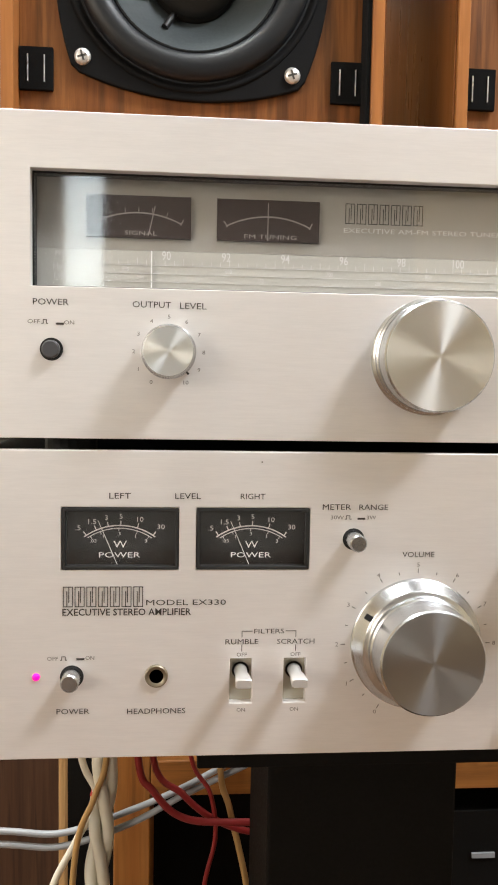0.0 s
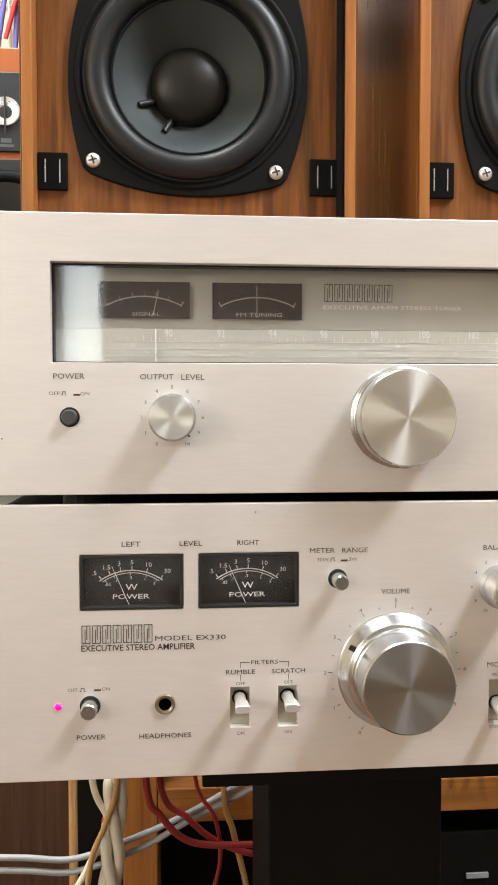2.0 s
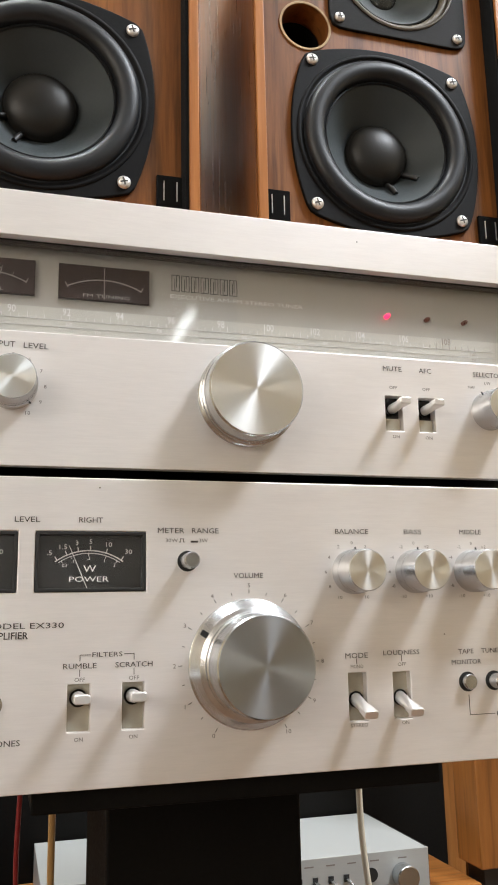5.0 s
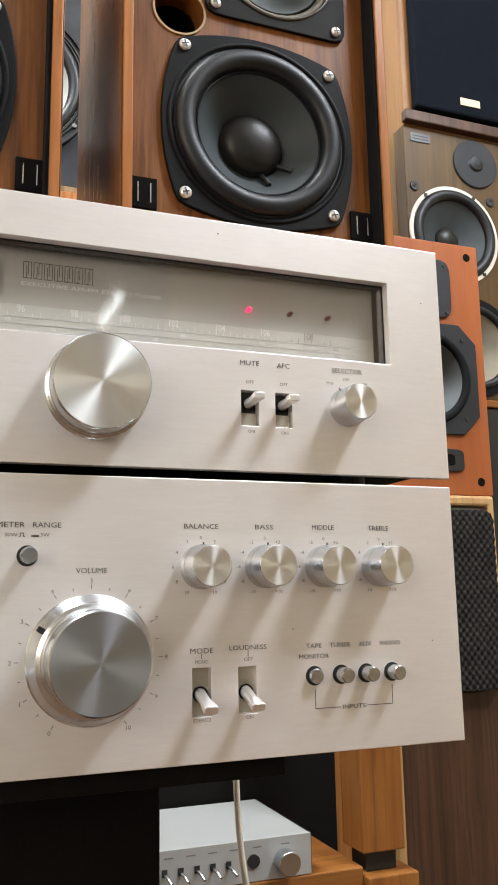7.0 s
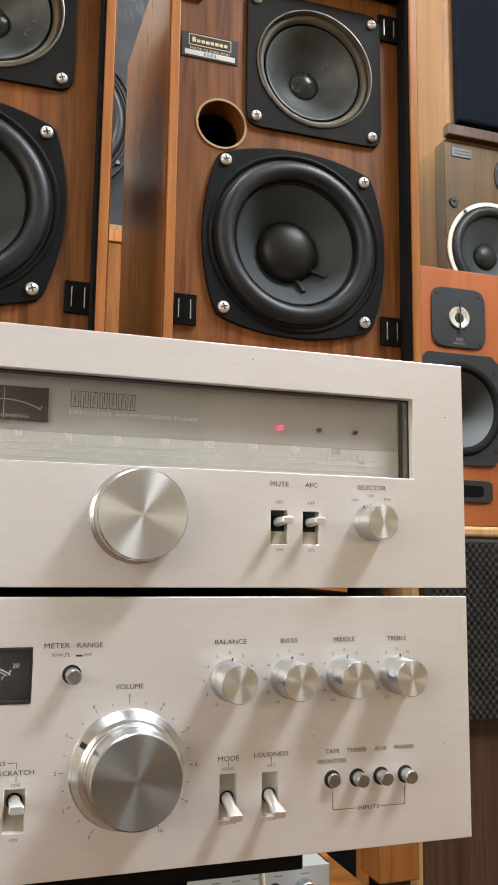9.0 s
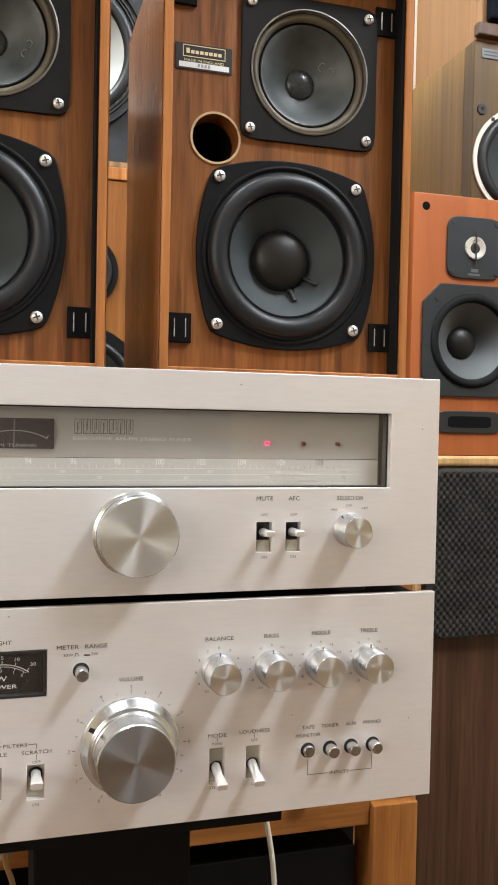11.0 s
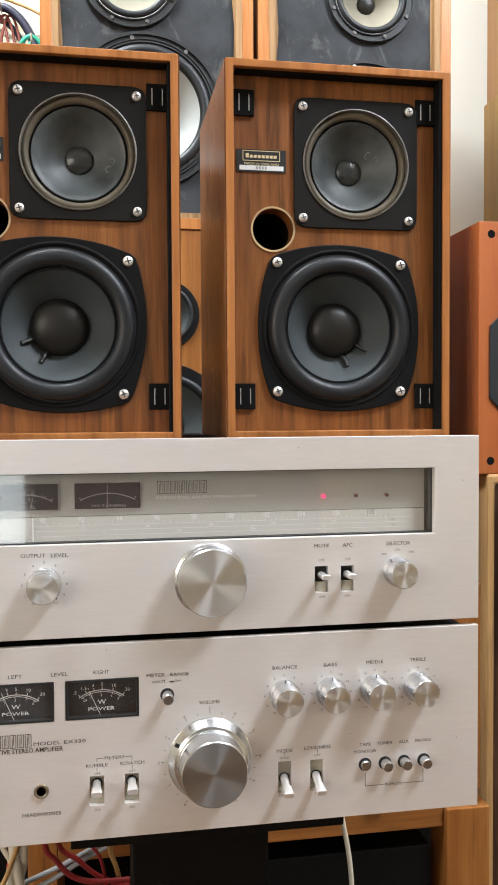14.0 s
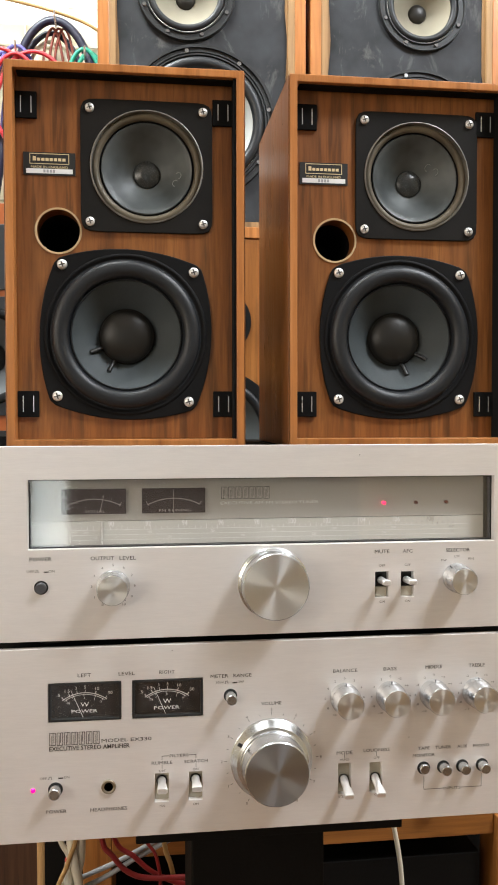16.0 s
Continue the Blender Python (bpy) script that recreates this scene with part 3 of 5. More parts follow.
for x0, x1, z0, z1 in MET:
    mt = part("level_meter", pierced(x0 + 0.0002, x1 - 0.0002, z0 + 0.0002, z1 - 0.0002, -0.0004, 0.0054, [(x0 + 0.0018, x1 - 0.0018, z0 + 0.0018, z1 - 0.0018)]), BLACK, amp, "black power level meter", 0.0003)
    part("meter_face", box(x0 + 0.0018, x1 - 0.0018, 0.0046, 0.0054, z0 + 0.0018, z1 - 0.0018), METER_BLACK, mt, "black scale face")
    cx, cz, y = (x0 + x1) / 2 - 0.0006, z0 - 0.0075, 0.0045
    part("scale", strip(arc_points(cx, cz, 0.0275, 126, 54), 0.00055, y), WHITE_INK, mt, "white curved scale")
    part("scale", strip(arc_points(cx, cz, 0.0262, 124, 56), 0.00035, y), WHITE_INK, mt, "white curved scale")
    for a, tx in ((124, ".5"), (113, "1.5"), (101, "3"), (89, "5"), (73, "10"), (56, "30")):
        c, s = math.cos(radians(a)), math.sin(radians(a))
        part("tick", strip([(cx + c * 0.0275, cz + s * 0.0275), (cx + c * 0.0295, cz + s * 0.0295)], 0.00045, y), WHITE_INK, mt)
        lettering(tx, cx + c * (0.0322 if a != 56 else 0.0340) * (1.06 if a > 120 else 1), cz + s * (0.0318 if a != 56 else 0.0325), 0.0023, mt, WHITE_INK, y=y - 0.0003)
    for a, tx in ((121, ".03"), (110, ".1"), (91, ".3"), (72, "1"), (59, "3")):
        c, s = math.cos(radians(a)), math.sin(radians(a))
        part("tick", strip([(cx + c * 0.0262, cz + s * 0.0262), (cx + c * 0.0250, cz + s * 0.0250)], 0.0003, y), WHITE_INK, mt)
        lettering(tx, cx + c * 0.0235, cz + s * 0.0237, 0.0016, mt, WHITE_INK, y=y - 0.0003)
    lettering("W", cx + 0.0002, z0 + 0.0112, 0.0033, mt, WHITE_INK, width=0.0062, y=y - 0.0003)
    lettering("POWER", cx, z0 + 0.0062, 0.0025, mt, WHITE_INK, width=0.0190, y=y - 0.0003)
    part("needle", strip([(cx - 0.0010, z0 + 0.0018), (cx - 0.0098, z0 + 0.0222)], 0.0003, 0.0036), WHITE_INK, mt, "thin white needle")
    pane = part("meter_glass", box(x0 + 0.0018, x1 - 0.0018, 0.0006, 0.0016, z0 + 0.0018, z1 - 0.0018), PANE, mt, "clear plastic window")
    pane.visible_shadow = False
for n, (x0, x1, z0, z1) in enumerate(SLOTS):
    part("switch_slot", box(x0, x1, 0.0046, 0.0054, z0, z1), SLOT, amp, "beige metal switch slot")
    toggle("toggle_lever", (x0 + x1) / 2, z0 + (0.0150 if n < 2 else 0.0105), amp, 1 if n < 2 else -1, SLOT, 0.0033, 0.022 if n < 2 else 0.020)
for tx, x, z, h, w in (("LEFT", 0.077, 0.9440, 0.0026, 0.0098), ("LEVEL", 0.108, 0.9440, 0.0026, 0.0118), ("RIGHT", 0.138, 0.9440, 0.0026, 0.0115),
                       ("METER", 0.1775, 0.9392, 0.0026, 0.0135), ("RANGE", 0.1950, 0.9392, 0.0026, 0.0138), ("VOLUME", 0.2172, 0.9167, 0.0026, 0.0155),
                       ("POWER", 0.0558, 0.8428, 0.0026, 0.0150), ("HEADPHONES", 0.0943, 0.8424, 0.0026, 0.0272),
                       ("FILTERS", 0.1468, 0.8802, 0.0022, 0.0142), ("RUMBLE", 0.1340, 0.8752, 0.0024, 0.0155), ("SCRATCH", 0.1595, 0.8752, 0.0024, 0.0178),
                       ("BALANCE", 0.2748, 0.9395, 0.0026, 0.0190), ("BASS", 0.3105, 0.9395, 0.0026, 0.0105), ("MIDDLE", 0.3458, 0.9397, 0.0026, 0.0135), ("TREBLE", 0.3808, 0.9397, 0.0026, 0.0132),
                       ("MODE", 0.2745, 0.8755, 0.0027, 0.0125), ("LOUDNESS", 0.3000, 0.8763, 0.0024, 0.0208),
                       ("TAPE", 0.3380, 0.8757, 0.0024, 0.0092), ("MONITOR", 0.3380, 0.8702, 0.0024, 0.0178), ("TUNER", 0.3538, 0.8757, 0.0024, 0.0128),
                       ("AUX", 0.3693, 0.8757, 0.0024, 0.0080), ("PHONO", 0.3850, 0.8757, 0.0024, 0.0130), ("INPUTS", 0.3612, 0.8430, 0.0022, 0.0140)):
    lettering(tx, x, z, h, face, INK, width=w)
for tx, x, z, w in (("30W", 0.1778, 0.9343, 0.0062), ("3W", 0.1940, 0.9343, 0.0045), ("OFF", 0.0465, 0.8680, 0.0050), ("ON", 0.0635, 0.8682, 0.0040),
                    ("OFF", 0.1340, 0.8690, 0.0048), ("OFF", 0.1595, 0.8690, 0.0048), ("ON", 0.1340, 0.8423, 0.0040), ("ON", 0.1593, 0.8423, 0.0040),
                    ("MONO", 0.2745, 0.8700, 0.0070), ("STEREO", 0.2745, 0.8412, 0.0095), ("OFF", 0.3000, 0.8703, 0.0048), ("ON", 0.3003, 0.8412, 0.0040)):
    lettering(tx, x, z, 0.0018, face, INK_GREY, width=w)
for x, z in ((0.0515, 0.8680), (0.1830, 0.9343)):
    part("switch_symbol", strip([(x - 0.0014, z - 0.0008), (x - 0.0008, z - 0.0008), (x - 0.0008, z + 0.0008), (x + 0.0008, z + 0.0008), (x + 0.0008, z - 0.0008), (x + 0.0014, z - 0.0008)], 0.0003, 0.0), INK, face)
for x, z in ((0.0592, 0.8676), (0.1893, 0.9337)):
    part("switch_symbol", strip([(x - 0.0014, z), (x + 0.0014, z)], 0.0009, 0.0), INK, face)
for pts in ([(0.1340, 0.8775), (0.1340, 0.8802), (0.1388, 0.8802)], [(0.1548, 0.8802), (0.1595, 0.8802), (0.1595, 0.8775)], [(0.1340, 0.8734), (0.1340, 0.8706)], [(0.1595, 0.8734), (0.1595, 0.8706)],
            [(0.2745, 0.8738), (0.2745, 0.8716)], [(0.3000, 0.8747), (0.3000, 0.8718)],
            [(0.3382, 0.8530), (0.3382, 0.8430), (0.3530, 0.8430)], [(0.3690, 0.8430), (0.3852, 0.8430), (0.3852, 0.8530)]):
    part("printed_line", strip(pts, 0.0003, 0.0), INK, face)
block_mark(0.0508, 0.0882, 0.8922, 0.9018, 7, face, INK)
lettering("MODEL EX330", 0.1077, 0.8942, 0.0026, face, INK, width=0.0370)
lettering("EXECUTIVE STEREO AMPLIFIER", 0.0805, 0.8898, 0.0033, face, INK, width=0.0590, heavy=0.012)
VX, VZ = 0.2174, 0.8735
large_knob("volume_knob", VX, VZ, amp, 0.0316, 0.0242, 0.029, SPUN_DARK, radians(149))
for i in range(21):
    a = radians(240 - 15 * i)
    c, s = math.cos(a), math.sin(a)
    r1 = 0.0362 if i % 2 == 0 else 0.0355
    part("scale_tick", strip([(VX + c * 0.0345, VZ + s * 0.0345), (VX + c * r1, VZ + s * r1)], 0.0003, 0.0), INK, face)
    if i % 2 == 0:
        lettering(str(i // 2), VX + c * 0.0383, VZ + s * 0.0383, 0.0020, face, INK_GREY)
for name, x, txt in (("balance_knob", 0.2745, "10 8 6 4 2 0 2 4 6 8 10"), ("bass_knob", 0.3107, "-10 -8 -6 -4 -2 0 +2 +4 +6 +8 +10"),
                     ("middle_knob", 0.3458, "-10 -8 -6 -4 -2 0 +2 +4 +6 +8 +10"), ("treble_knob", 0.3808, "-10 -8 -6 -4 -2 0 +2 +4 +6 +8 +10")):
    small_knob(name, x, 0.9183, amp)
    ring_numbers(x, 0.9183, 0.0152, txt.split(), 240, -60, face, 0.0017)
push_button("meter_button", 0.1858, 0.9240, amp, STEEL, 0.0040, 0.012)
push_button("power_button", 0.0553, 0.8593, amp, STEEL, 0.0042, 0.010)
for x in (0.3380, 0.3540, 0.3695, 0.3857):
    push_button("input_button", x, 0.8600, amp, STEEL, 0.0040, 0.004 if x < 0.34 else 0.0092)
part("power_lamp", lathe(0.0390, 0.8593, [(0, 0), (0.0018, 0), (0.0016, -0.0008), (0, -0.0012)], 20), LED_PINK, amp, "lit pink indicator lamp", smooth=True)
jk = part("headphone_jack", lathe(0.0942, 0.8593, [(0.0054, 0), (0.0054, -0.0010), (0.0050, -0.0018), (0.0046, -0.0018), (0.0033, -0.0010)], 36, close=False), JACK, amp, "metal-ringed headphone socket", smooth=True)
part("socket_hole", lathe(0.0942, 0.8593, [(0.0046, -0.0009), (0, -0.0009)], 24), VOID, jk, "dark socket hole")

# ---- tuner ----
tun = thing("tuner", (W / 2, 0.13, 0.970), "silver brushed-aluminium radio tuner with a glazed dial, stacked on the amplifier", "tuner")
WIN = (0.0370, 0.3945, 1.0380, 1.0892)
TSL = [(0.2985, 0.3090, 0.9955, 1.0155), (0.3190, 0.3292, 0.9955, 1.0152)]
tface = part("faceplate", pierced(0, W, 0.970, 1.1140, 0, 0.006, [WIN] + TSL), ALU, tun, "brushed silver aluminium front panel", 0.0006)
part("case", pierced(0.006, W - 0.006, 0.974, 1.1115, 0.0065, 0.262, [(0.0345, 0.397, 1.0355, 1.0915)]), CASE, tun, "black painted case", 0.001)
dial = part("dial", box(0.0347, 0.3968, 0.0150, 0.0162, 1.0568, 1.0913), DIAL, tun, "silver tuning dial behind glass")
part("scale_strip", box(0.0347, 0.3968, 0.0138, 0.0162, 1.0357, 1.0565), DIAL_LIGHT, dial, "pale printed frequency strip")
part("window_trim", pierced(0.0345, 0.397, 1.0355, 1.0915, 0.0062, 0.0136, [(0.0378, 0.3937, 1.0388, 1.0884)]), OLD_FRAME, tun, "dark metal window surround")
# black strip in place of the shade at the deep right end
part("end_shade_strip", box(0.3908, 0.3936, 0.0128, 0.0137, 1.0389, 1.0883), BLACK, tun, "black strip for the shade at the end of the dial box")
gp = part("dial_glass", box(0.0346, 0.3969, 0.0030 + 0.0033, 0.0030 + 0.0045, 1.0356, 1.0914), PANE, tun, "clear dial window")
gp.visible_shadow = False
dy = 0.0136
for x0, x1, tx, nd in ((0.0600, 0.1080, "SIGNAL", ((0.0885, 1.0632), (0.0915, 1.0765))), (0.1200, 0.1680, "FM TUNING", ((0.1437, 1.0626), (0.1437, 1.0795)))):
    mt = part("tuning_meter", box(x0, x1, 0.0125, 0.0149, 1.0622, 1.0812), METER_RED, dial, "dark maroon tuning meter")
    cx = (x0 + x1) / 2
    part("scale", strip(arc_points(cx, 1.0305, 0.0430, 117, 63), 0.0006, 0.0124), METER_INK, mt, "white curved scale")
    for a in (117, 63):
        c, s = math.cos(radians(a)), math.sin(radians(a))
        part("tick", strip([(cx + c * 0.0425, 1.0305 + s * 0.0425), (cx + c * 0.0452, 1.0305 + s * 0.0452)], 0.0005, 0.0124), METER_INK, mt)
    if tx == "SIGNAL":
        for a in (107, 98, 90, 82, 73):
            c, s = math.cos(radians(a)), math.sin(radians(a))
            part("tick", strip([(cx + c * 0.0432, 1.0305 + s * 0.0432), (cx + c * 0.0455, 1.0305 + s * 0.0455)], 0.0003, 0.0124), METER_INK, mt)
    lettering(tx, cx + 0.001, 1.0643, 0.0020, mt, METER_INK, width=0.0150 if tx == "SIGNAL" else 0.0245, y=0.0121)
    part("needle", strip(nd, 0.0004, 0.0118), METER_INK, mt, "thin pale needle")
block_mark(0.1802, 0.2185, 1.0720, 1.0815, 7, dial, INK, 0.0149)
lettering("EXECUTIVE AM-FM STEREO TUNER", 0.2185, 1.0690, 0.0022, dial, PALE_INK, width=0.0770, y=0.0147)
for i in range(1, 11):
    lettering(str(88 + 2 * i), 0.0690 + 0.0278 * i, 1.0545, 0.0042, dial, PALE_INK if i < 10 else INK_GREY, y=0.0136, wide=0.75, heavy=0.008)
for i in range(72):
    x = 0.0620 + 0.00428 * i
    part("scale_tick", strip([(x, 1.0500), (x, 1.0520 if i % 5 else 1.0532)], 0.00024, 0.0137), PALE_INK if x < 0.332 else INK_GREY, dial)
for z in (1.0500, 1.0462, 1.0424):
    part("scale_line", strip([(0.0620, z), (0.3790, z)], 0.0002, 0.0137), PALE_INK, dial)
for i, t in enumerate("550 600 700 800 1000 1200 1600".split()):
    lettering(t, 0.078 + 0.0478 * i, 1.0480, 0.0019, dial, INK_GREY if i > 5 else PALE_INK, y=0.0136, wide=0.8)
for i, t in enumerate("150 170 200 230 250 270".split()):
    lettering(t, 0.085 + 0.0560 * i, 1.0442, 0.0018, dial, INK_GREY if i > 4 else PALE_INK, y=0.0136, wide=0.8)
for t, z in (("FM", 1.0545), ("MW", 1.0482), ("LW", 1.0442)):
    lettering(t, 0.0480, z, 0.0020, dial, PALE_INK, y=0.0136)
part("pointer", strip([(0.0900, 1.0395), (0.0900, 1.0560)], 0.0006, 0.0125, 0.0008), CHROME, dial, "slim tuning pointer")
for i, (x, mt) in enumerate(((0.3090, LED_RED), (0.3350, LED_OFF), (0.3600, LED_OFF))):
    part("indicator_lamp", lathe(x, 1.0675, [(0, 0.0149), (0.0014, 0.0149), (0.0014, 0.0120), (0.0009, 0.0106), (0, 0.0102)], 20), mt, dial, "lit red lamp" if i == 0 else "unlit red lamp", smooth=True)
for n, (x0, x1, z0, z1) in enumerate(TSL):
    part("switch_slot", box(x0, x1, 0.0058, 0.0064, z0, z1), BLACK, tun, "dark switch slot")
    part("slot_guide", box(x0 + 0.0006, x1 - 0.0006, 0.0030, 0.0057, z0 + 0.0003, z0 + 0.0075), SLOT, tun, "metal guide in the slot")
    toggle("toggle_lever", (x0 + x1) / 2, z0 + 0.0130, tun, 1, SLOT, 0.0029, 0.018)
for tx, x, z, w in (("POWER", 0.0460, 1.0310, 0.0158), ("OUTPUT", 0.0907, 1.0308, 0.0172), ("LEVEL", 0.1093, 1.0306, 0.0120), ("MUTE", 0.3038, 1.0312, 0.0115), ("AFC", 0.3242, 1.0312, 0.0078), ("SELECTOR", 0.3648, 1.0312, 0.0195)):
    lettering(tx, x, z, 0.0028, tface, INK, width=w)
for tx, x, z, w in (("OFF", 0.0385, 1.0222, 0.0055), ("ON", 0.0540, 1.0220, 0.0045), ("OFF", 0.3038, 1.0203, 0.0048), ("ON", 0.3040, 0.9922, 0.0042), ("OFF", 0.3242, 1.0203, 0.0048), ("ON", 0.3242, 0.9922, 0.0042),
                    ("MW", 0.3535, 1.0232, 0.0045), ("LW", 0.3642, 1.0262, 0.0042), ("FM", 0.3755, 1.0240, 0.0042)):
    lettering(tx, x, z, 0.0018, tface, INK_GREY, width=w)
part("switch_symbol", strip([(0.0420, 1.0214), (0.0426, 1.0214), (0.0426, 1.0230), (0.0440, 1.0230), (0.0440, 1.0214), (0.0446, 1.0214)], 0.0003, 0), INK, tface)
part("switch_symbol", strip([(0.0486, 1.0214), (0.0512, 1.0214)], 0.0009, 0), INK, tface)
small_knob("output_knob", 0.0985, 1.0098, tun, 0.0112, 0.0170, radians(-48))
ring_numbers(0.0985, 1.0098, 0.0158, [str(i) for i in range(11)], 240, -60, tface, 0.0018)
small_knob("selector_knob", 0.3640, 1.0095, tun, 0.0103, 0.0175, radians(125))
large_knob("tuning_knob", 0.2180, 1.0097, tun, 0.0265, 0.0250, 0.0205, SPUN)
push_button("power_button", 0.0462, 1.0100, tun, BUTTON_DARK, 0.0040, 0.004)
# added bar that hides the lit cabinets and gives the gap its shade
part("gap_blocker", box(0.030, 0.372, 0.236, 0.252, 0.9618, 0.9735), CASE, tun, "black bar added to keep the gap under the tuner dark", 0.0005)
for x, z in ((0.2030, 1.0262), (0.4180, 1.0790), (0.2860, 1.1060), (0.0120, 0.9990)):
    part("dust_speck", lathe(x, z, [(0.0004, -0.0001), (0.0003, -0.0003), (0, -0.0003)], 8), INK, tface)
for x, z in ((0.4130, 0.8760), (0.1420, 0.9600), (0.3260, 0.8850)):
    part("dust_speck", lathe(x, z, [(0.0004, -0.0001), (0.0003, -0.0003), (0, -0.0003)], 8), INK_GREY, face)
for x in (0.05, W - 0.05):
    for y in (0.04, 0.22):
        bm = lathe(x, 0.0, [(0, 0), (0.013, 0), (0.013, 0.0128), (0, 0.0128)], 20)
        bmesh.ops.rotate(bm, verts=bm.verts, cent=(x, 0, 0), matrix=Matrix.Rotation(radians(90), 3, "X"))
        bmesh.ops.translate(bm, verts=bm.verts, vec=(0, y, 0.9612))
        part("foot", bm, BLACK, tun, "black rubber foot")


# ---- loudspeakers on the tuner ----
def screw(parent, x, y, z, r=0.0040):
    s = part("screw", lathe(x, z, [(0, y), (r, y), (r, y - 0.0008), (r * 0.75, y - 0.0018), (r * 0.3, y - 0.0022), (0, y - 0.0022)], 20), SCREW, parent, "bright cross-head screw", smooth=True)
    part("recess", strip([(x - r * 0.5, z - r * 0.15), (x + r * 0.42, z + r * 0.13)], r * 0.24, y - 0.0021), RECESS, s)
    part("recess", strip([(x - r * 0.15, z + r * 0.5), (x + r * 0.13, z - r * 0.42)], r * 0.24, y - 0.0021), RECESS, s)


def bench_speaker(x0, wc, tc, pc, turn, pig, label, bx, tabs, chalk, zoff=0.0, rc=0.0217):
    x1, z0, z1, yf, yb, yr = x0 + 0.1817, 1.1120, 1.4043, 0.028, 0.200, 0.043
    t = 0.0060
    sp = thing("bookshelf_speaker", ((x0 + x1) / 2, 0.1, z0), label, "loudspeaker", "pair of walnut speakers on the tuner")
    part("cabinet", pierced(x0, x1, z0, z1, yf, yb - 0.004, [(x0 + t, x1 - t, z0 + t, z1 - t)]), TEAK_EDGE, sp, "teak veneered cabinet sides", 0.0006)
    # thin dark sheets stand in for the shade in the gap between cabinets
    for a, b_ in ((x0 - 0.0010, x0 - 0.0001), (x1 + 0.0001, x1 + 0.0010)):
        part("flank_shade", box(a, b_, yf + 0.0015, yb - 0.0045, z0 + 0.001, z1 - 0.001), WALNUT_SHADED, sp, "thin walnut sheet, darkened for the shade between the speakers", 0.0003)
    part("back_panel", box(x0 + 0.0005, x1 - 0.0005, yb - 0.0035, yb, z0 + 0.0005, z1 - 0.0005), BLACK, sp)
    baf = part("baffle", holed(x0 + t + 0.0002, x1 - t - 0.0002, z0 + t + 0.0002, z1 - t - 0.0002, yr, yr + 0.018, [(wc, 1.2, 0.0575), (tc, 1.3312, 0.0445), (pc, 1.2795 + zoff, 0.0166)]), WALNUT, sp, "walnut veneered front baffle with dark grain")
    for a, b_ in ((x1 - t - 0.0022, x1 - t - 0.0001),):
        part("rim_dark_strip", box(a, b_, yf + 0.0015, yr - 0.0002, z0 + t + 0.0002, z1 - t - 0.0002), FELT, sp, "black strip darkening the inside of the rim")
    # the shade under the top rim, put in as a black strip
    part("rim_dark_strip", box(x0 + t + 0.0023, x1 - t - 0.0023, yf + 0.0045, yr - 0.0002, z1 - t - 0.0012, z1 - t - 0.0001), FELT, sp, "black strip darkening the inside of the rim")
    for cx in tabs:
        for cz in (1.3755, 1.1455):
            v = part("velcro_tab", box(cx - 0.0083 + 0.0003, cx + 0.0083, yr - 0.0026, yr - 0.0001, cz - 0.0102, cz + 0.0102), FELT, sp, "black hook-and-loop tab", 0.0005)
            for dx in (-0.0037, 0.0042):
                part("staple", box(cx + dx - 0.0003, cx + dx + 0.0003, yr - 0.0031, yr - 0.0025, cz - 0.0062, cz + 0.0064), CHROME, v, "bright wire staple")
    # port
    pz = 1.2795 + zoff
    pt = part("port", lathe(pc, pz, [(0.0180, yr - 0.0001), (0.0180, yr - 0.0008), (0.0166, yr - 0.0008), (0.0164, yr - 0.0003)], 48, close=False), PORT_RIM, sp, "raw pale rim of the round port", smooth=False)
    part("port_tube", lathe(pc, pz, [(0.0166, yr + 0.0185), (0.0166, yr + 0.09), (0, yr + 0.09)], 48, close=False), CASE, pt, "dark card port tube", smooth=True)
    # badge
    bd = part("badge", box(bx, bx + 0.0395, yr - 0.0008, yr, 1.3225, 1.3400), BLACK, sp, "black maker's badge with gold frame")
    part("badge_frame", strip([(bx + 0.005, 1.3312), (bx + 0.0345, 1.3312), (bx + 0.0345, 1.3388), (bx + 0.005, 1.3388), (bx + 0.005, 1.3312)], 0.0005, yr - 0.0008), GOLD, bd)
    bm = bmesh.new()
    for i in range(8):
        box(bx + 0.0072 + 0.0032 * i, bx + 0.0096 + 0.0032 * i, yr - 0.0010, yr - 0.0008, 1.3334, 1.3368 if i == 0 else 1.3356, bm)
    part("maker_mark", bm, GOLD, bd, "row of pale gold blocks")
    lettering("MADE IN ENGLAND", bx + 0.0198, 1.3287, 0.0018, bd, GOLD, width=0.0280, y=yr - 0.0010)
    part("paper_strip", box(bx + 0.0022, bx + 0.0375, yr - 0.0010, yr - 0.0007, 1.3238, 1.3274), PAPER, bd, "white paper strip")
    for i in range(4):
        part("printed_bar", box(bx + 0.0152 + 0.0024 * i, bx + 0.0168 + 0.0024 * i, yr - 0.0012, yr - 0.00105, 1.3245, 1.3267), CABLE_GREY, bd)
    # woofer
    wz = 1.2000
    wf = part("woofer", outline_plate(wc, wz, bulged, yr - 0.0030, yr - 0.0001, 0.0570, 96, turn), BASKET, sp, "black long-throw bass driver", 0.0008)
    part("gasket", lathe(wc, wz, [(0.0632, yr - 0.0030), (0.0628, yr - 0.0038), (0.0606, yr - 0.0038), (0.0602, yr - 0.0031), (0.0566, yr - 0.0028)], 72, close=False), BASKET, wf, "", smooth=True)
    roll = [(0.0512 + 0.0068 * math.cos(math.pi * i / 14), yr - 0.0031 - 0.0054 * math.sin(math.pi * i / 14)) for i in range(15)]
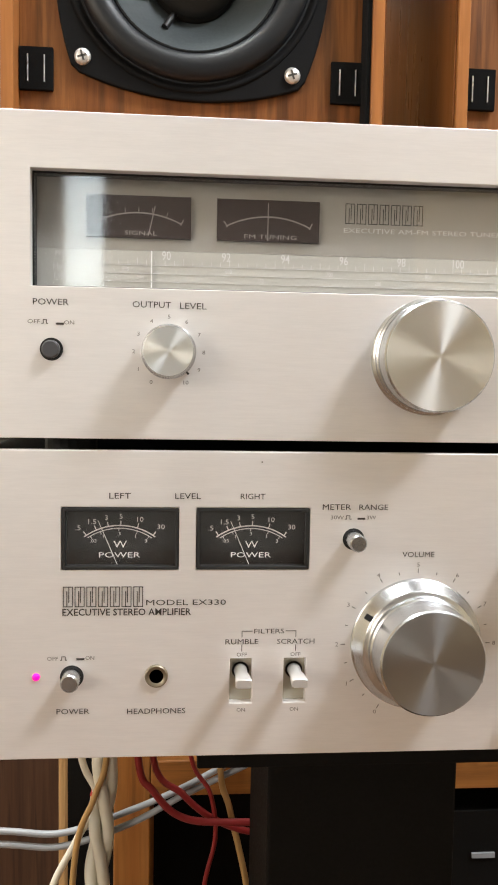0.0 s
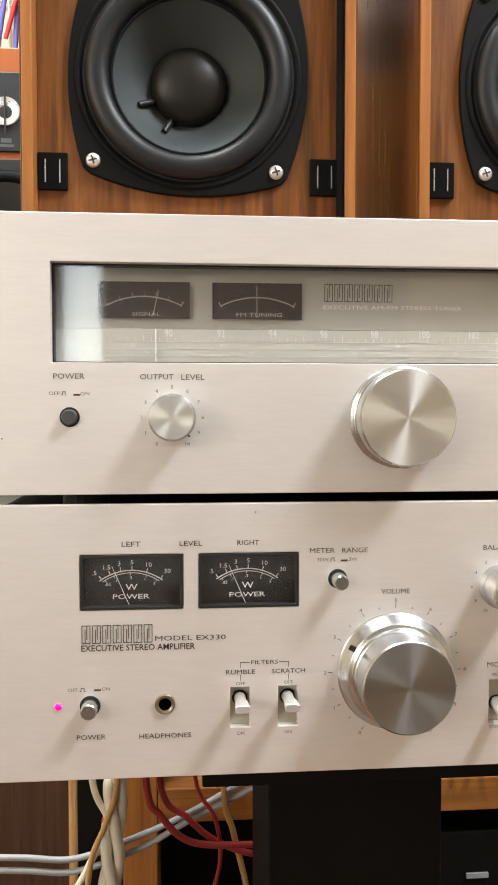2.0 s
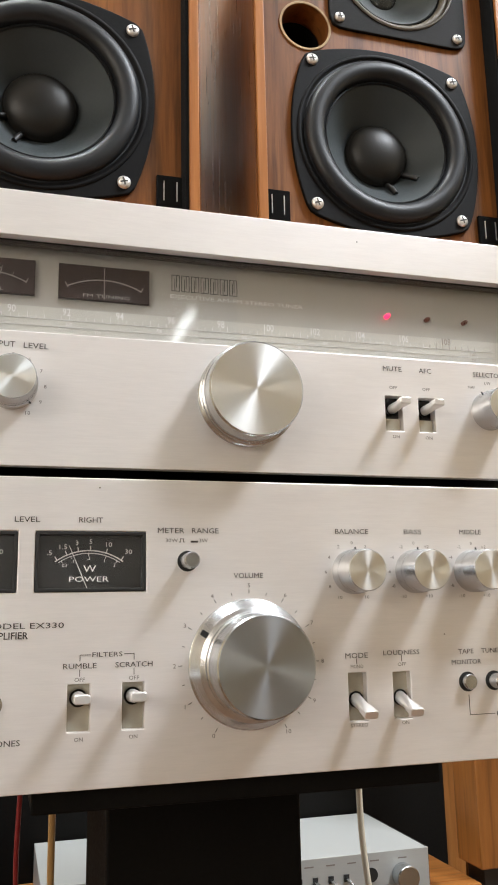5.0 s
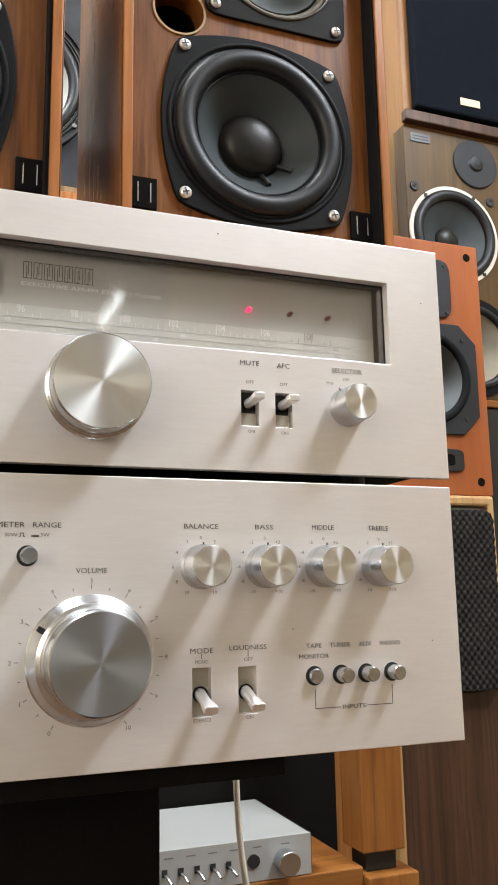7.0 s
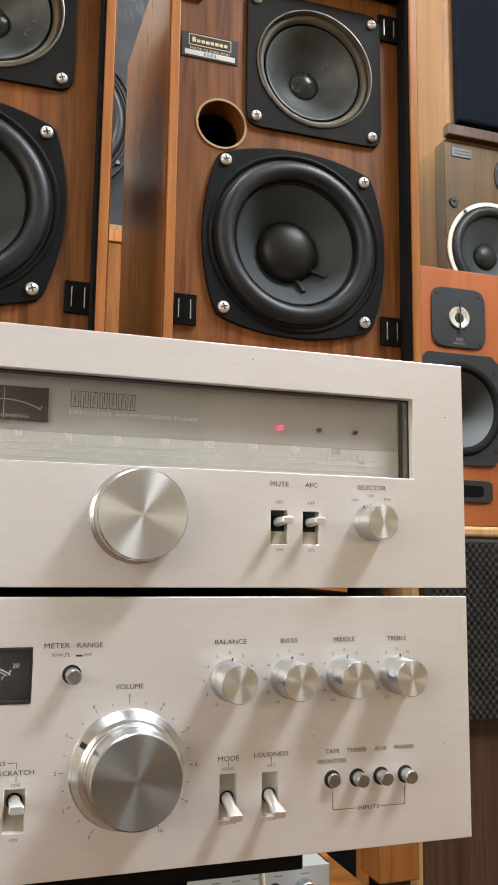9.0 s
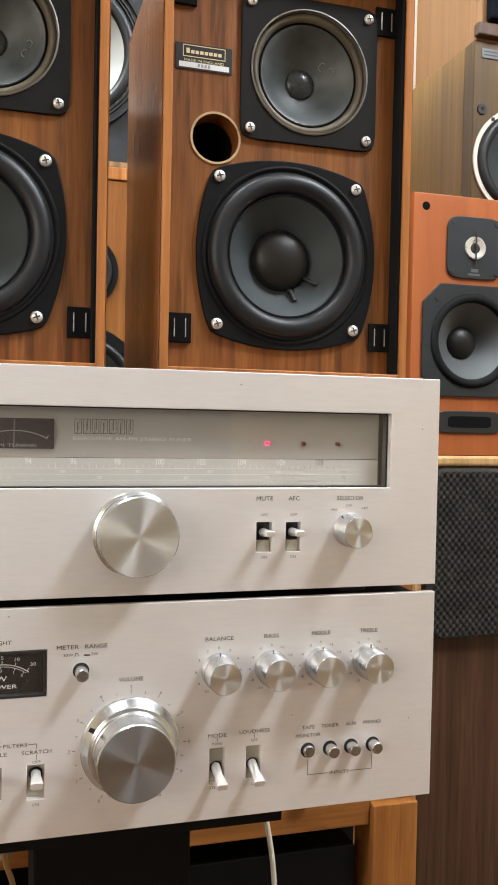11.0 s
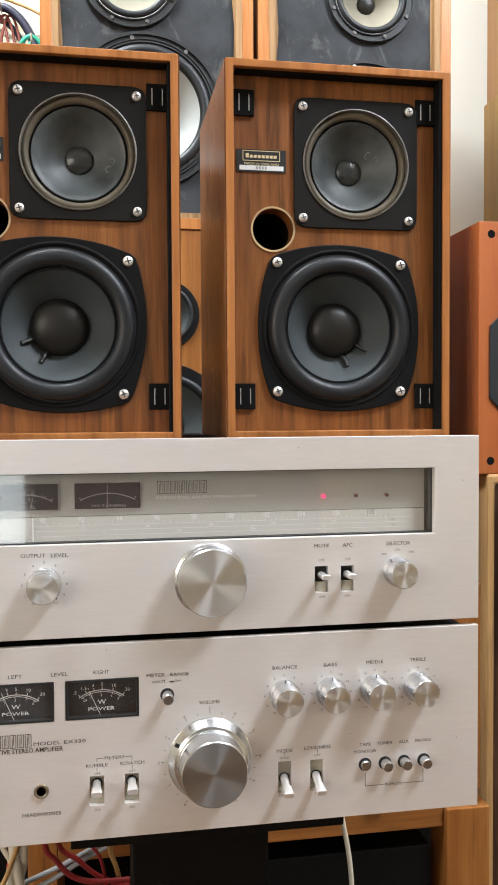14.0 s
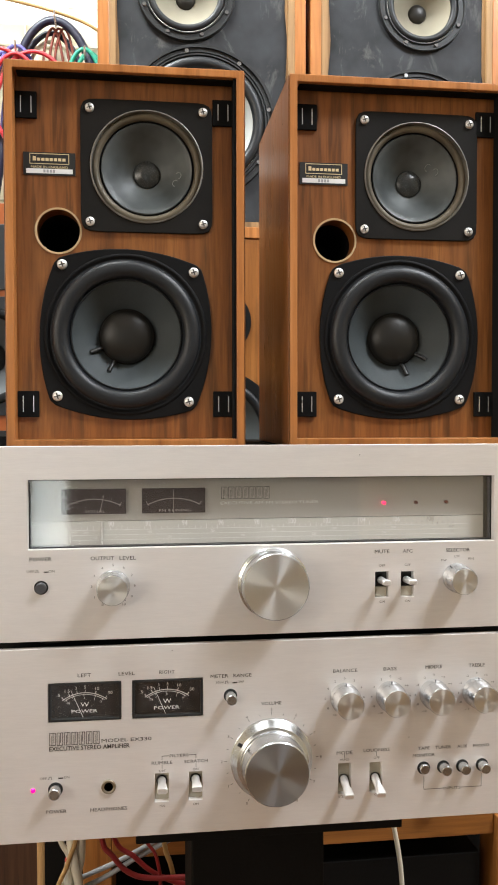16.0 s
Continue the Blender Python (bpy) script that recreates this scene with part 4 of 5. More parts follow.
    sur = [(0.0588, yr - 0.0031)] + roll + [(0.0440, yr - 0.0020), (0.0436, yr - 0.0026), (0.0426, yr - 0.0026), (0.0422, yr - 0.0012)]
    part("surround", lathe(wc, wz, sur, 72, close=False), RUBBER, wf, "rolled black rubber surround", smooth=True)
    cone = [(0.0430, yr - 0.0016), (0.0400, yr + 0.0014), (0.0340, yr + 0.0072), (0.0280, yr + 0.0122), (rc, yr + 0.0170)]
    part("cone", lathe(wc, wz, cone, 72, close=False), CONE, wf, "matt charcoal cone", smooth=True)
    cap = [(rc * 1.02, yr + 0.0166), (rc * 1.02, yr + 0.0152), (rc * 0.985, yr + 0.0148)] + [(rc * 0.985 * math.cos(math.pi / 2 * i / 10), yr + 0.0148 - 0.0100 * math.sin(math.pi / 2 * i / 10)) for i in range(1, 10)]
    part("dust_cap", lathe(wc, wz, cap + [(0, yr + 0.0048)], 48, close=False), DUSTCAP, wf, "matt black dust cap", smooth=True)
    for a in pig:
        c, s = math.cos(radians(a)), math.sin(radians(a))
        part("pigtail_wire", tube([(wc + c * 0.0215, yr + 0.0150, wz + s * 0.0215), (wc + c * 0.0265, yr + 0.0110, wz + s * 0.0265), (wc + c * 0.0315, yr + 0.0085, wz + s * 0.0315)], 0.0018, 8, 5), BLACK, wf, "black lead glued to the cone", smooth=True)
    for qa in (45, 135, 225, 315):
        a = radians(qa) + turn
        screw(wf, wc + 0.0722 * math.cos(a) - 0.0002, yr - 0.0030, wz + 0.0722 * math.sin(a) + 0.0005)
    # tweeter
    tz = 1.3312
    tw = part("tweeter", outline_plate(tc, tz, squircle(0.0513, 14), yr - 0.0026, yr - 0.0001, 0.0440, 96), TW_PLATE, sp, "square dark plate with paper-cone treble driver", 0.0006)
    part("surround", lathe(tc, tz, [(0.0442, yr - 0.0026), (0.0438, yr - 0.0036), (0.0430, yr - 0.0036), (0.0425, yr + 0.0014)], 72, close=False), TW_RIM, tw, "worn metal rim", smooth=True)
    part("foam_ring", lathe(tc, tz, [(0.0427, yr + 0.0010), (0.0416, yr - 0.0002), (0.0400, yr - 0.0006), (0.0386, yr + 0.0002), (0.0376, yr + 0.0016), (0.0372, yr + 0.0034)], 72, close=False), TW_RING, tw, "discoloured tan surround", smooth=True)
    part("crease", lathe(tc, tz, [(0.0373, yr + 0.0030), (0.0366, yr + 0.0040), (0.0358, yr + 0.0034)], 72, close=False), BASKET, tw, "dark crease round the cone", smooth=True)
    tcone = [(0.0360, yr + 0.0036), (0.0354, yr + 0.0026), (0.0342, yr + 0.0030), (0.0300, yr + 0.0070), (0.0240, yr + 0.0120), (0.0170, yr + 0.0172), (0.0108, yr + 0.0206)]
    part("cone", lathe(tc, tz, tcone, 72, close=False), TW_CONE, tw, "smoky grey paper cone with stains", smooth=True)
    part("dust_cap", lathe(tc, tz, [(0.0110, yr + 0.0204), (0.0106, yr + 0.0192), (0.0094, yr + 0.0186), (0.0066, yr + 0.0172), (0.0034, yr + 0.0163), (0, yr + 0.0160)], 36, close=False), TW_CAP, tw, "small glossy smoked dust cap", smooth=True)
    for dx, dz, flip in chalk:
        pts = []
        for i in range(6):
            a = radians(40 + 44 * i)
            px, pz = dx + 0.0021 * math.cos(a) * flip, dz + 0.0026 * math.sin(a)
            pts.append((tc + px, yr + 0.0016 + (0.0354 - math.hypot(px, pz)) * 0.80, tz + pz))
        part("chalk_mark", tube(pts, 0.00026, 5, 2), CHALK, tw, "pale chalk scribble")
    for sx in (-1, 1):
        for sz in (-1, 1):
            screw(tw, tc + sx * 0.0440, yr - 0.0026, tz + sz * 0.0438, 0.0036)
    return sp


bench_speaker(0.0186, 0.1086, 0.1252, 0.0566, radians(-2.4), (205, 243), "walnut bookshelf speaker without grille, black woofer and badge, on the tuner", 0.0305, (0.0328, 0.1848), ((0.0225, -0.0085, 1), (0.0250, -0.0025, -1)), 0.0005, 0.0219)
bench_speaker(0.2366, 0.3300, 0.3440, 0.2760, 0.0, (-33, -72), "walnut bookshelf speaker, grille off, leads on the cone's other side", 0.2470, (0.2525, 0.4020), ((0.0150, 0.0125, 1), (0.0205, 0.0085, -1)), -0.0015)


# ---- stand and shelf under the amplifier ----
st = thing("speaker_stand", (0.218, 0.2, 0.0), "black steel stand with a broad column carrying the amplifier", "stand")
part("top_plate", box(0.114, 0.324, 0.010, 0.262, 0.8085, 0.8195), BLACK_STEEL, st, "black steel top plate", 0.001)
part("column", box(0.163, 0.287, 0.13, 0.25, 0.02, 0.8083), BLACK_STEEL, st, "broad black column", 0.002)
part("base_plate", box(0.10, 0.34, 0.05, 0.32, 0.0, 0.0198), BLACK_STEEL, st, "black base plate", 0.002)
sh = thing("pine_shelf_unit", (0.33, 0.48, 0.0), "low varnished pine shelf unit behind the stand", "shelf unit")
part("front_beam", box(0.0805, 0.5725, 0.400, 0.418, 0.591, 0.6265), PINE, sh, "orange varnished pine beam", 0.0015)
part("shelf_board", box(0.0805, 0.5725, 0.4185, 0.560, 0.606, 0.6262), PINE, sh, "", 0.001)
part("upright", box(0.045, 0.080, 0.400, 0.560, 0.0, 0.80), PINE_UP, sh, "", 0.0015)
part("upright", box(0.573, 0.623, 0.400, 0.447, 0.638, 0.909), PINE_UP, sh, "", 0.0015)
part("spacer_block", box(0.580, 0.616, 0.408, 0.440, 0.6185, 0.6378), BLACK, sh, "black spacer between the uprights", 0.001)
part("upright", box(0.573, 0.632, 0.390, 0.447, 0.0, 0.618), PINE_UP, sh, "", 0.0015)
part("back_board", box(-0.0195, 0.6225, 0.5605, 0.566, 0.0, 0.90), BLACK_STEEL, sh, "dark back board")
dk = thing("silver_deck", (0.33, 0.47, 0.6267), "small silver amplifier with switches and a knob on the pine shelf", "amplifier")
part("body", box(0.139, 0.514, 0.404, 0.556, 0.6270, 0.6655), ALU_SHADED, dk, "silver metal case, darkened for the shade under the amplifier", 0.0008)
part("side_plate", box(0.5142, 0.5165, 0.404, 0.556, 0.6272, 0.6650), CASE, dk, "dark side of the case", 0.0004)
part("front_panel", box(0.1385, 0.5145, 0.4005, 0.4035, 0.6270, 0.6658), ALU_SHADED, dk, "silver front panel, darkened for shade", 0.0005)
for x, r, z in ((0.151, 0.011, 0.650), (0.485, 0.0115, 0.643)):
    bm = lathe(x, z, [(0, 0.4), (r, 0.4), (r, 0.386), (r * 0.92, 0.385), (0, 0.385)], 36)
    part("knob", bm, TURNED, dk, "silver knob", smooth=34)
part("input_socket", lathe(0.452, 0.646, [(0, 0.4004), (0.0065, 0.4004), (0.0065, 0.399), (0, 0.399)], 24), BLACK, dk, "black socket")
for x in (0.362, 0.378, 0.394, 0.410, 0.426):
    part("switch", tube([(x, 0.4004, 0.645), (x + 0.001, 0.392, 0.644), (x + 0.003, 0.384, 0.640)], 0.0016, 8, 3), STEEL, dk, "small lever switch")
    part("switch_base", box(x - 0.0025, x + 0.0025, 0.3990, 0.4004, 0.6425, 0.6490), BLACK, dk)
for x in (0.366, 0.388, 0.410, 0.432, 0.456, 0.486):
    part("printed_bar", strip([(x - 0.004, 0.6585), (x + 0.004, 0.6585)], 0.0012, 0.4005), INK_GREY, dk)
bx2 = thing("black_recorder", (0.43, 0.49, 0.4318), "black deck with pale sockets on the lower pine shelf", "deck")
part("body", box(0.30, 0.56, 0.415, 0.555, 0.4318, 0.560), BLACK_STEEL, bx2, "black case", 0.001)
part("socket_panel", box(0.408, 0.432, 0.412, 0.4148, 0.5105, 0.5155), CABLE_GREY, bx2, "pale socket strip")
part("lower_shelf", box(0.30, 0.5725, 0.405, 0.560, 0.417, 0.4315), PINE, sh, "", 0.001)


# ---- cables under the amplifier ----
def cable(label, mat, pts, r, kind="cable"):
    c = thing("cable", pts[0], label, kind)
    part("sheath", tube(pts, r), mat, c, smooth=True)
    return c


def back(x, z, y=0.285):
    """Carries a place seen just under the amplifier back to the depth where the cables hang."""
    k = (y + 0.381) / 0.441
    return (0.103 + (x - 0.103) * k, y, 1.0 + (z - 1.0) * k)


cable("off-white flat cable hanging behind the amplifier", CABLE_WHITE, [(0.030, 0.262, 0.85), back(0.052, 0.80), back(0.061, 0.770), back(0.050, 0.745), back(0.036, 0.715), back(0.025, 0.66)], 0.0030)
cable("tan cable hanging among white ones", CABLE_TAN, [(0.050, 0.262, 0.85), back(0.067, 0.80, 0.275), back(0.060, 0.770, 0.275), back(0.050, 0.740, 0.275), back(0.045, 0.66, 0.275)], 0.0026)
for k in range(3):
    pts = []
    for i in range(9):
        z = 0.81 - 0.02 * i
        a = i * 1.3 + k * 2.1
        pts.append(back(0.067 - 0.006 * min(1, i / 5) + 0.0042 * math.cos(a), z, 0.285 + 0.005 * math.sin(a)))
    tw = cable("off-white cable twisted with others behind the amplifier", CABLE_WHITE, [(0.060, 0.262, 0.85)] + pts, 0.0050)
    if k == 0:
        part("sleeve", tube(pts[1:3], 0.0056), SLEEVE, tw, "red shrink sleeve", smooth=True)
cable("thin off-white cable behind the amplifier", CABLE_WHITE, [(0.075, 0.262, 0.85), back(0.071, 0.795), back(0.062, 0.755), back(0.060, 0.70)], 0.0026)
for d in (0.0, 0.0075):
    cable("grey paired cable looping to the stand", CABLE_GREY, [back(-0.06, 0.756 - d, 0.30), back(0.010, 0.752 - d, 0.30), back(0.043, 0.750 - d, 0.30), back(0.080, 0.762 - d, 0.30), back(0.110, 0.775 - d * 0.6, 0.30), back(0.150 + d, 0.797 - d * 0.5, 0.30)], 0.0029)
cable("dark red cable hanging behind the amplifier", CABLE_RED, [(0.07, 0.262, 0.86), back(0.083, 0.795, 0.27), back(0.092, 0.772, 0.27), back(0.110, 0.756, 0.27), back(0.147, 0.753, 0.27), back(0.19, 0.752, 0.27)], 0.0031)
cable("dark red cable hanging behind the amplifier", CABLE_RED, [(0.09, 0.262, 0.86), back(0.091, 0.795, 0.28), back(0.108, 0.770, 0.28), back(0.126, 0.755, 0.28), back(0.150, 0.747, 0.28), back(0.19, 0.747, 0.28)], 0.0029)
cable("thin red cable hanging straight down", CABLE_RED, [(0.12, 0.262, 0.86), back(0.111, 0.80, 0.275), back(0.123, 0.770, 0.275), back(0.126, 0.745, 0.275), back(0.120, 0.715, 0.275), back(0.116, 0.66, 0.275)], 0.0019)
cable("brown flat cable hanging by the stand", CABLE_TAN, [(0.14, 0.262, 0.86), back(0.128, 0.79, 0.29), back(0.134, 0.760, 0.29), back(0.144, 0.715, 0.29), back(0.150, 0.66, 0.29)], 0.0027)
cable("off-white mains cable hanging in front of the silver deck", CABLE_WHITE, [(0.385, 0.262, 0.84), (0.396, 0.290, 0.74), (0.404, 0.300, 0.68), (0.418, 0.305, 0.60), (0.425, 0.310, 0.48)], 0.0029)
cable("dark red cable beside the stand column", CABLE_RED, [(0.30, 0.262, 0.84), (0.318, 0.285, 0.74), (0.312, 0.300, 0.69), (0.298, 0.310, 0.64), (0.285, 0.315, 0.58)], 0.0030)


# ---- orange speakers on floor-standing cabinets, either side ----
def round_driver(parent, name, cx, cz, y, rf, rs, rc, rd, frame_mat, cone_mat, label, deep=0.02, sur_mat=None, outline=None):
    """A cone driver on a face at y: frame radius rf, surround rs, cone rc, dust cap rd."""
    prof = outline or (lambda a: rf)
    dr = part(name, outline_plate(cx, cz, prof, y - 0.004, y - 0.0001, rs, 64), frame_mat, parent, label, 0.0008)
    m = (rs - rc) / 2
    part("surround", lathe(cx, cz, [(rs, y - 0.004)] + [(rs - m + m * math.cos(math.pi * i / 8), y - 0.004 - m * 0.8 * math.sin(math.pi * i / 8)) for i in range(9)] + [(rc * 0.99, y - 0.002)], 56, close=False), sur_mat or RUBBER, dr, "rolled surround", smooth=True)
    part("cone", lathe(cx, cz, [(rc, y - 0.0025), (rc * 0.8, y + deep * 0.3), (rd, y + deep)], 56, close=False), cone_mat, dr, "", smooth=True)
    part("dust_cap", lathe(cx, cz, [(rd, y + deep)] + [(rd * math.cos(math.pi / 2 * i / 6), y + deep - rd * 0.5 * math.sin(math.pi / 2 * i / 6)) for i in range(1, 6)] + [(0, y + deep - rd * 0.5)], 32, close=False), DUSTCAP, dr, "", smooth=True)
    return dr


def orange_speaker(cx, z0, label):
    y = 0.575
    sp = thing("monitor_speaker", (cx, 0.68, z0), label, "loudspeaker", "pair of orange monitor speakers")
    part("cabinet", holed(cx - 0.099, cx + 0.099, z0, z0 + 0.382, y, y + 0.03, [(cx, z0 + 0.170, 0.0692)], box(cx - 0.099, cx + 0.099, y + 0.0301, 0.80, z0, z0 + 0.382)), CHERRY, sp, "orange cherry cabinet", 0.0015)
    tz = z0 + 0.307
    tw = part("tweeter", outline_plate(cx, tz, squircle(0.0455, 6), y - 0.0035, y - 0.0001, 0.0, 64), CAST_GREY, sp, "rounded square slate tweeter plate", 0.001)
    part("dome_cup", lathe(cx, tz, [(0.0170, y - 0.0036), (0.0165, y - 0.0062), (0.0130, y - 0.0062), (0.0060, y - 0.0037), (0, y - 0.0037)], 36, close=False), CHROME, tw, "polished inverted dome", smooth=True)
    part("dome_centre", lathe(cx, tz - 0.001, [(0.0085, y - 0.0040), (0.0070, y - 0.0048), (0, y - 0.0050)], 24), BLACK, tw, "dark centre")
    part("phase_bar", box(cx - 0.0010, cx + 0.0010, y - 0.0085, y - 0.0064, tz - 0.026, tz + 0.024), BLACK, tw, "black bar over the dome", 0.0006)
    part("maker_mark", strip([(cx - 0.009, tz - 0.039), (cx + 0.008, tz - 0.039)], 0.0030, y - 0.0035), GREY_METAL, tw, "pale printed bar")
    part("maker_mark", strip([(cx - 0.003, tz - 0.033), (cx + 0.004, tz - 0.033)], 0.0050, y - 0.0035), GREY_METAL, tw, "pale printed block")
    for sx in (-1, 1):
        for sz in (-1, 1):
            part("screw", lathe(cx + sx * 0.036, tz + sz * 0.036, [(0.0035, y - 0.0036), (0.0030, y - 0.0046), (0, y - 0.0046)], 12), BLACK, tw)
    wo = round_driver(sp, "woofer", cx, z0 + 0.170, y, 0.083, 0.069, 0.057, 0.024, CAST_GREY, GREY_CONE, "grey fibre cone in an eight-sided frame", 0.030, FOAM_BLACK, chamfered(0.0825, 0.137))
    for sx in (-1, 1):
        for sz in (-1, 1):
            part("screw", lathe(cx + sx * 0.0595, z0 + 0.170 + sz * 0.0595, [(0.0038, y - 0.0041), (0.0034, y - 0.0052), (0, y - 0.0052)], 12), BLACK, wo)
    pt = part("slot_port", outline_plate(cx - 0.001, z0 + 0.050, lambda a: 1 / (abs(math.cos(a) / 0.052) ** 8 + abs(math.sin(a) / 0.0165) ** 8) ** 0.125, y - 0.003, y - 0.0001, 0.0, 72), BLACK, sp, "black slot port", 0.001)
    part("port_hole", outline_plate(cx - 0.001, z0 + 0.050, lambda a: 1 / (abs(math.cos(a) / 0.036) ** 8 + abs(math.sin(a) / 0.0085) ** 8) ** 0.125, y - 0.0033, y - 0.0029, 0.0, 72), VOID, pt, "dark slot")
    for sx in (-1, 1):
        for dz in (0.020, 0.363):
            part("grille_socket", lathe(cx + sx * 0.0795, z0 + dz, [(0.0062, y - 0.0001), (0.0060, y - 0.0005), (0, y - 0.0005)], 20), VOID, sp, "black grille peg socket")
    return sp


orange_speaker(0.8000, 1.0375, "orange cherry monitor speaker on a cabinet with a foam grille")
orange_speaker(-0.0960, 1.0505, "orange cherry monitor speaker on a bare-fronted walnut cabinet")


def tall_cabinet(x0, x1, top, foam, label):
    y = 0.575
    cb = thing("floor_speaker", ((x0 + x1) / 2, 0.7, 0.0), label, "loudspeaker", "pair of floor-standing walnut speakers")
    part("cabinet", pierced(x0, x1, 0.0, top, y - 0.004, 0.85, [(x0 + 0.012, x1 - 0.012, 0.012, top - 0.015)]), EDGE_WOOD, cb, "light wood edged cabinet", 0.004)
    part("baffle", holed(x0 + 0.0122, x1 - 0.0122, 0.0122, top - 0.0152, y, y + 0.03, [] if foam else [(-0.100, 0.942, 0.0602)]), DARK_WALNUT, cb, "dark walnut front")
    if foam:
        a0, a1, b0, b1 = x0 + 0.020, x1 - 0.011, 0.767, 1.019
        bm, nx, nz = bmesh.new(), 84, 120
        grid = {}
        for i in range(nx + 1):
            for j in range(nz + 1):
                u, v = i / nx, j / nz
                x, z = a0 + (a1 - a0) * u, b0 + (b1 - b0) * v
                ex, ez = min(u, 1 - u) * (a1 - a0), min(v, 1 - v) * (b1 - b0)
                cr = 0.03
                if ex < cr and ez < cr:
                    d = math.hypot(cr - ex, cr - ez)
                    if d > cr:
                        k = (d - cr) / d
                        x += (cr - ex) * k * (1 if u < 0.5 else -1)
                        z += (cr - ez) * k * (1 if v < 0.5 else -1)
                edge = min(1, min(i, j, nx - i, nz - j) / 2)
                h = 0.018 * edge + 0.0024 * math.cos(math.pi * i / 3) * math.cos(math.pi * j / 3) * edge
                grid[i, j] = bm.verts.new((x, y - 0.0005 - h, z))
        for i in range(nx):
            for j in range(nz):
                bm.faces.new([grid[i, j], grid[i + 1, j], grid[i + 1, j + 1], grid[i, j + 1]])
        bmesh.ops.recalc_face_normals(bm, faces=bm.faces)
        part("foam_grille", bm, FOAM, cb, "dark waffle-pattern foam grille", smooth=True)
    else:
        round_driver(cb, "woofer", -0.100, 0.942, y, 0.068, 0.060, 0.045, 0.016, BASKET, DUSTY_CONE, "black framed bass driver with a dusty cone", 0.036, FOAM_BLACK, squircle(0.0665, 3.2))
        part("whizzer_ring", lathe(-0.100, 0.942, [(0.0265, y + 0.026), (0.0275, y + 0.016), (0.026, y + 0.013), (0.022, y + 0.022)], 48, close=False), DUSTY_CONE, cb, "raised ring on the dusty cone", smooth=True)
        for x, z in ((-0.044, 1.016), (-0.049, 0.806), (-0.170, 0.806)):
            part("grille_socket", lathe(x, z, [(0.0075, y - 0.0001), (0.0065, y - 0.002), (0.0035, y - 0.002), (0.003, y - 0.0005), (0, y - 0.0005)], 20), BLACK, cb, "black grille peg socket")
    return cb


tall_cabinet(0.7150, 0.8960, 1.0370, True, "floor-standing walnut speaker with dark waffle foam grille and light edges")
tall_cabinet(-0.2100, -0.0200, 1.0500, False, "floor-standing dark walnut speaker, grille off, light wood edges")


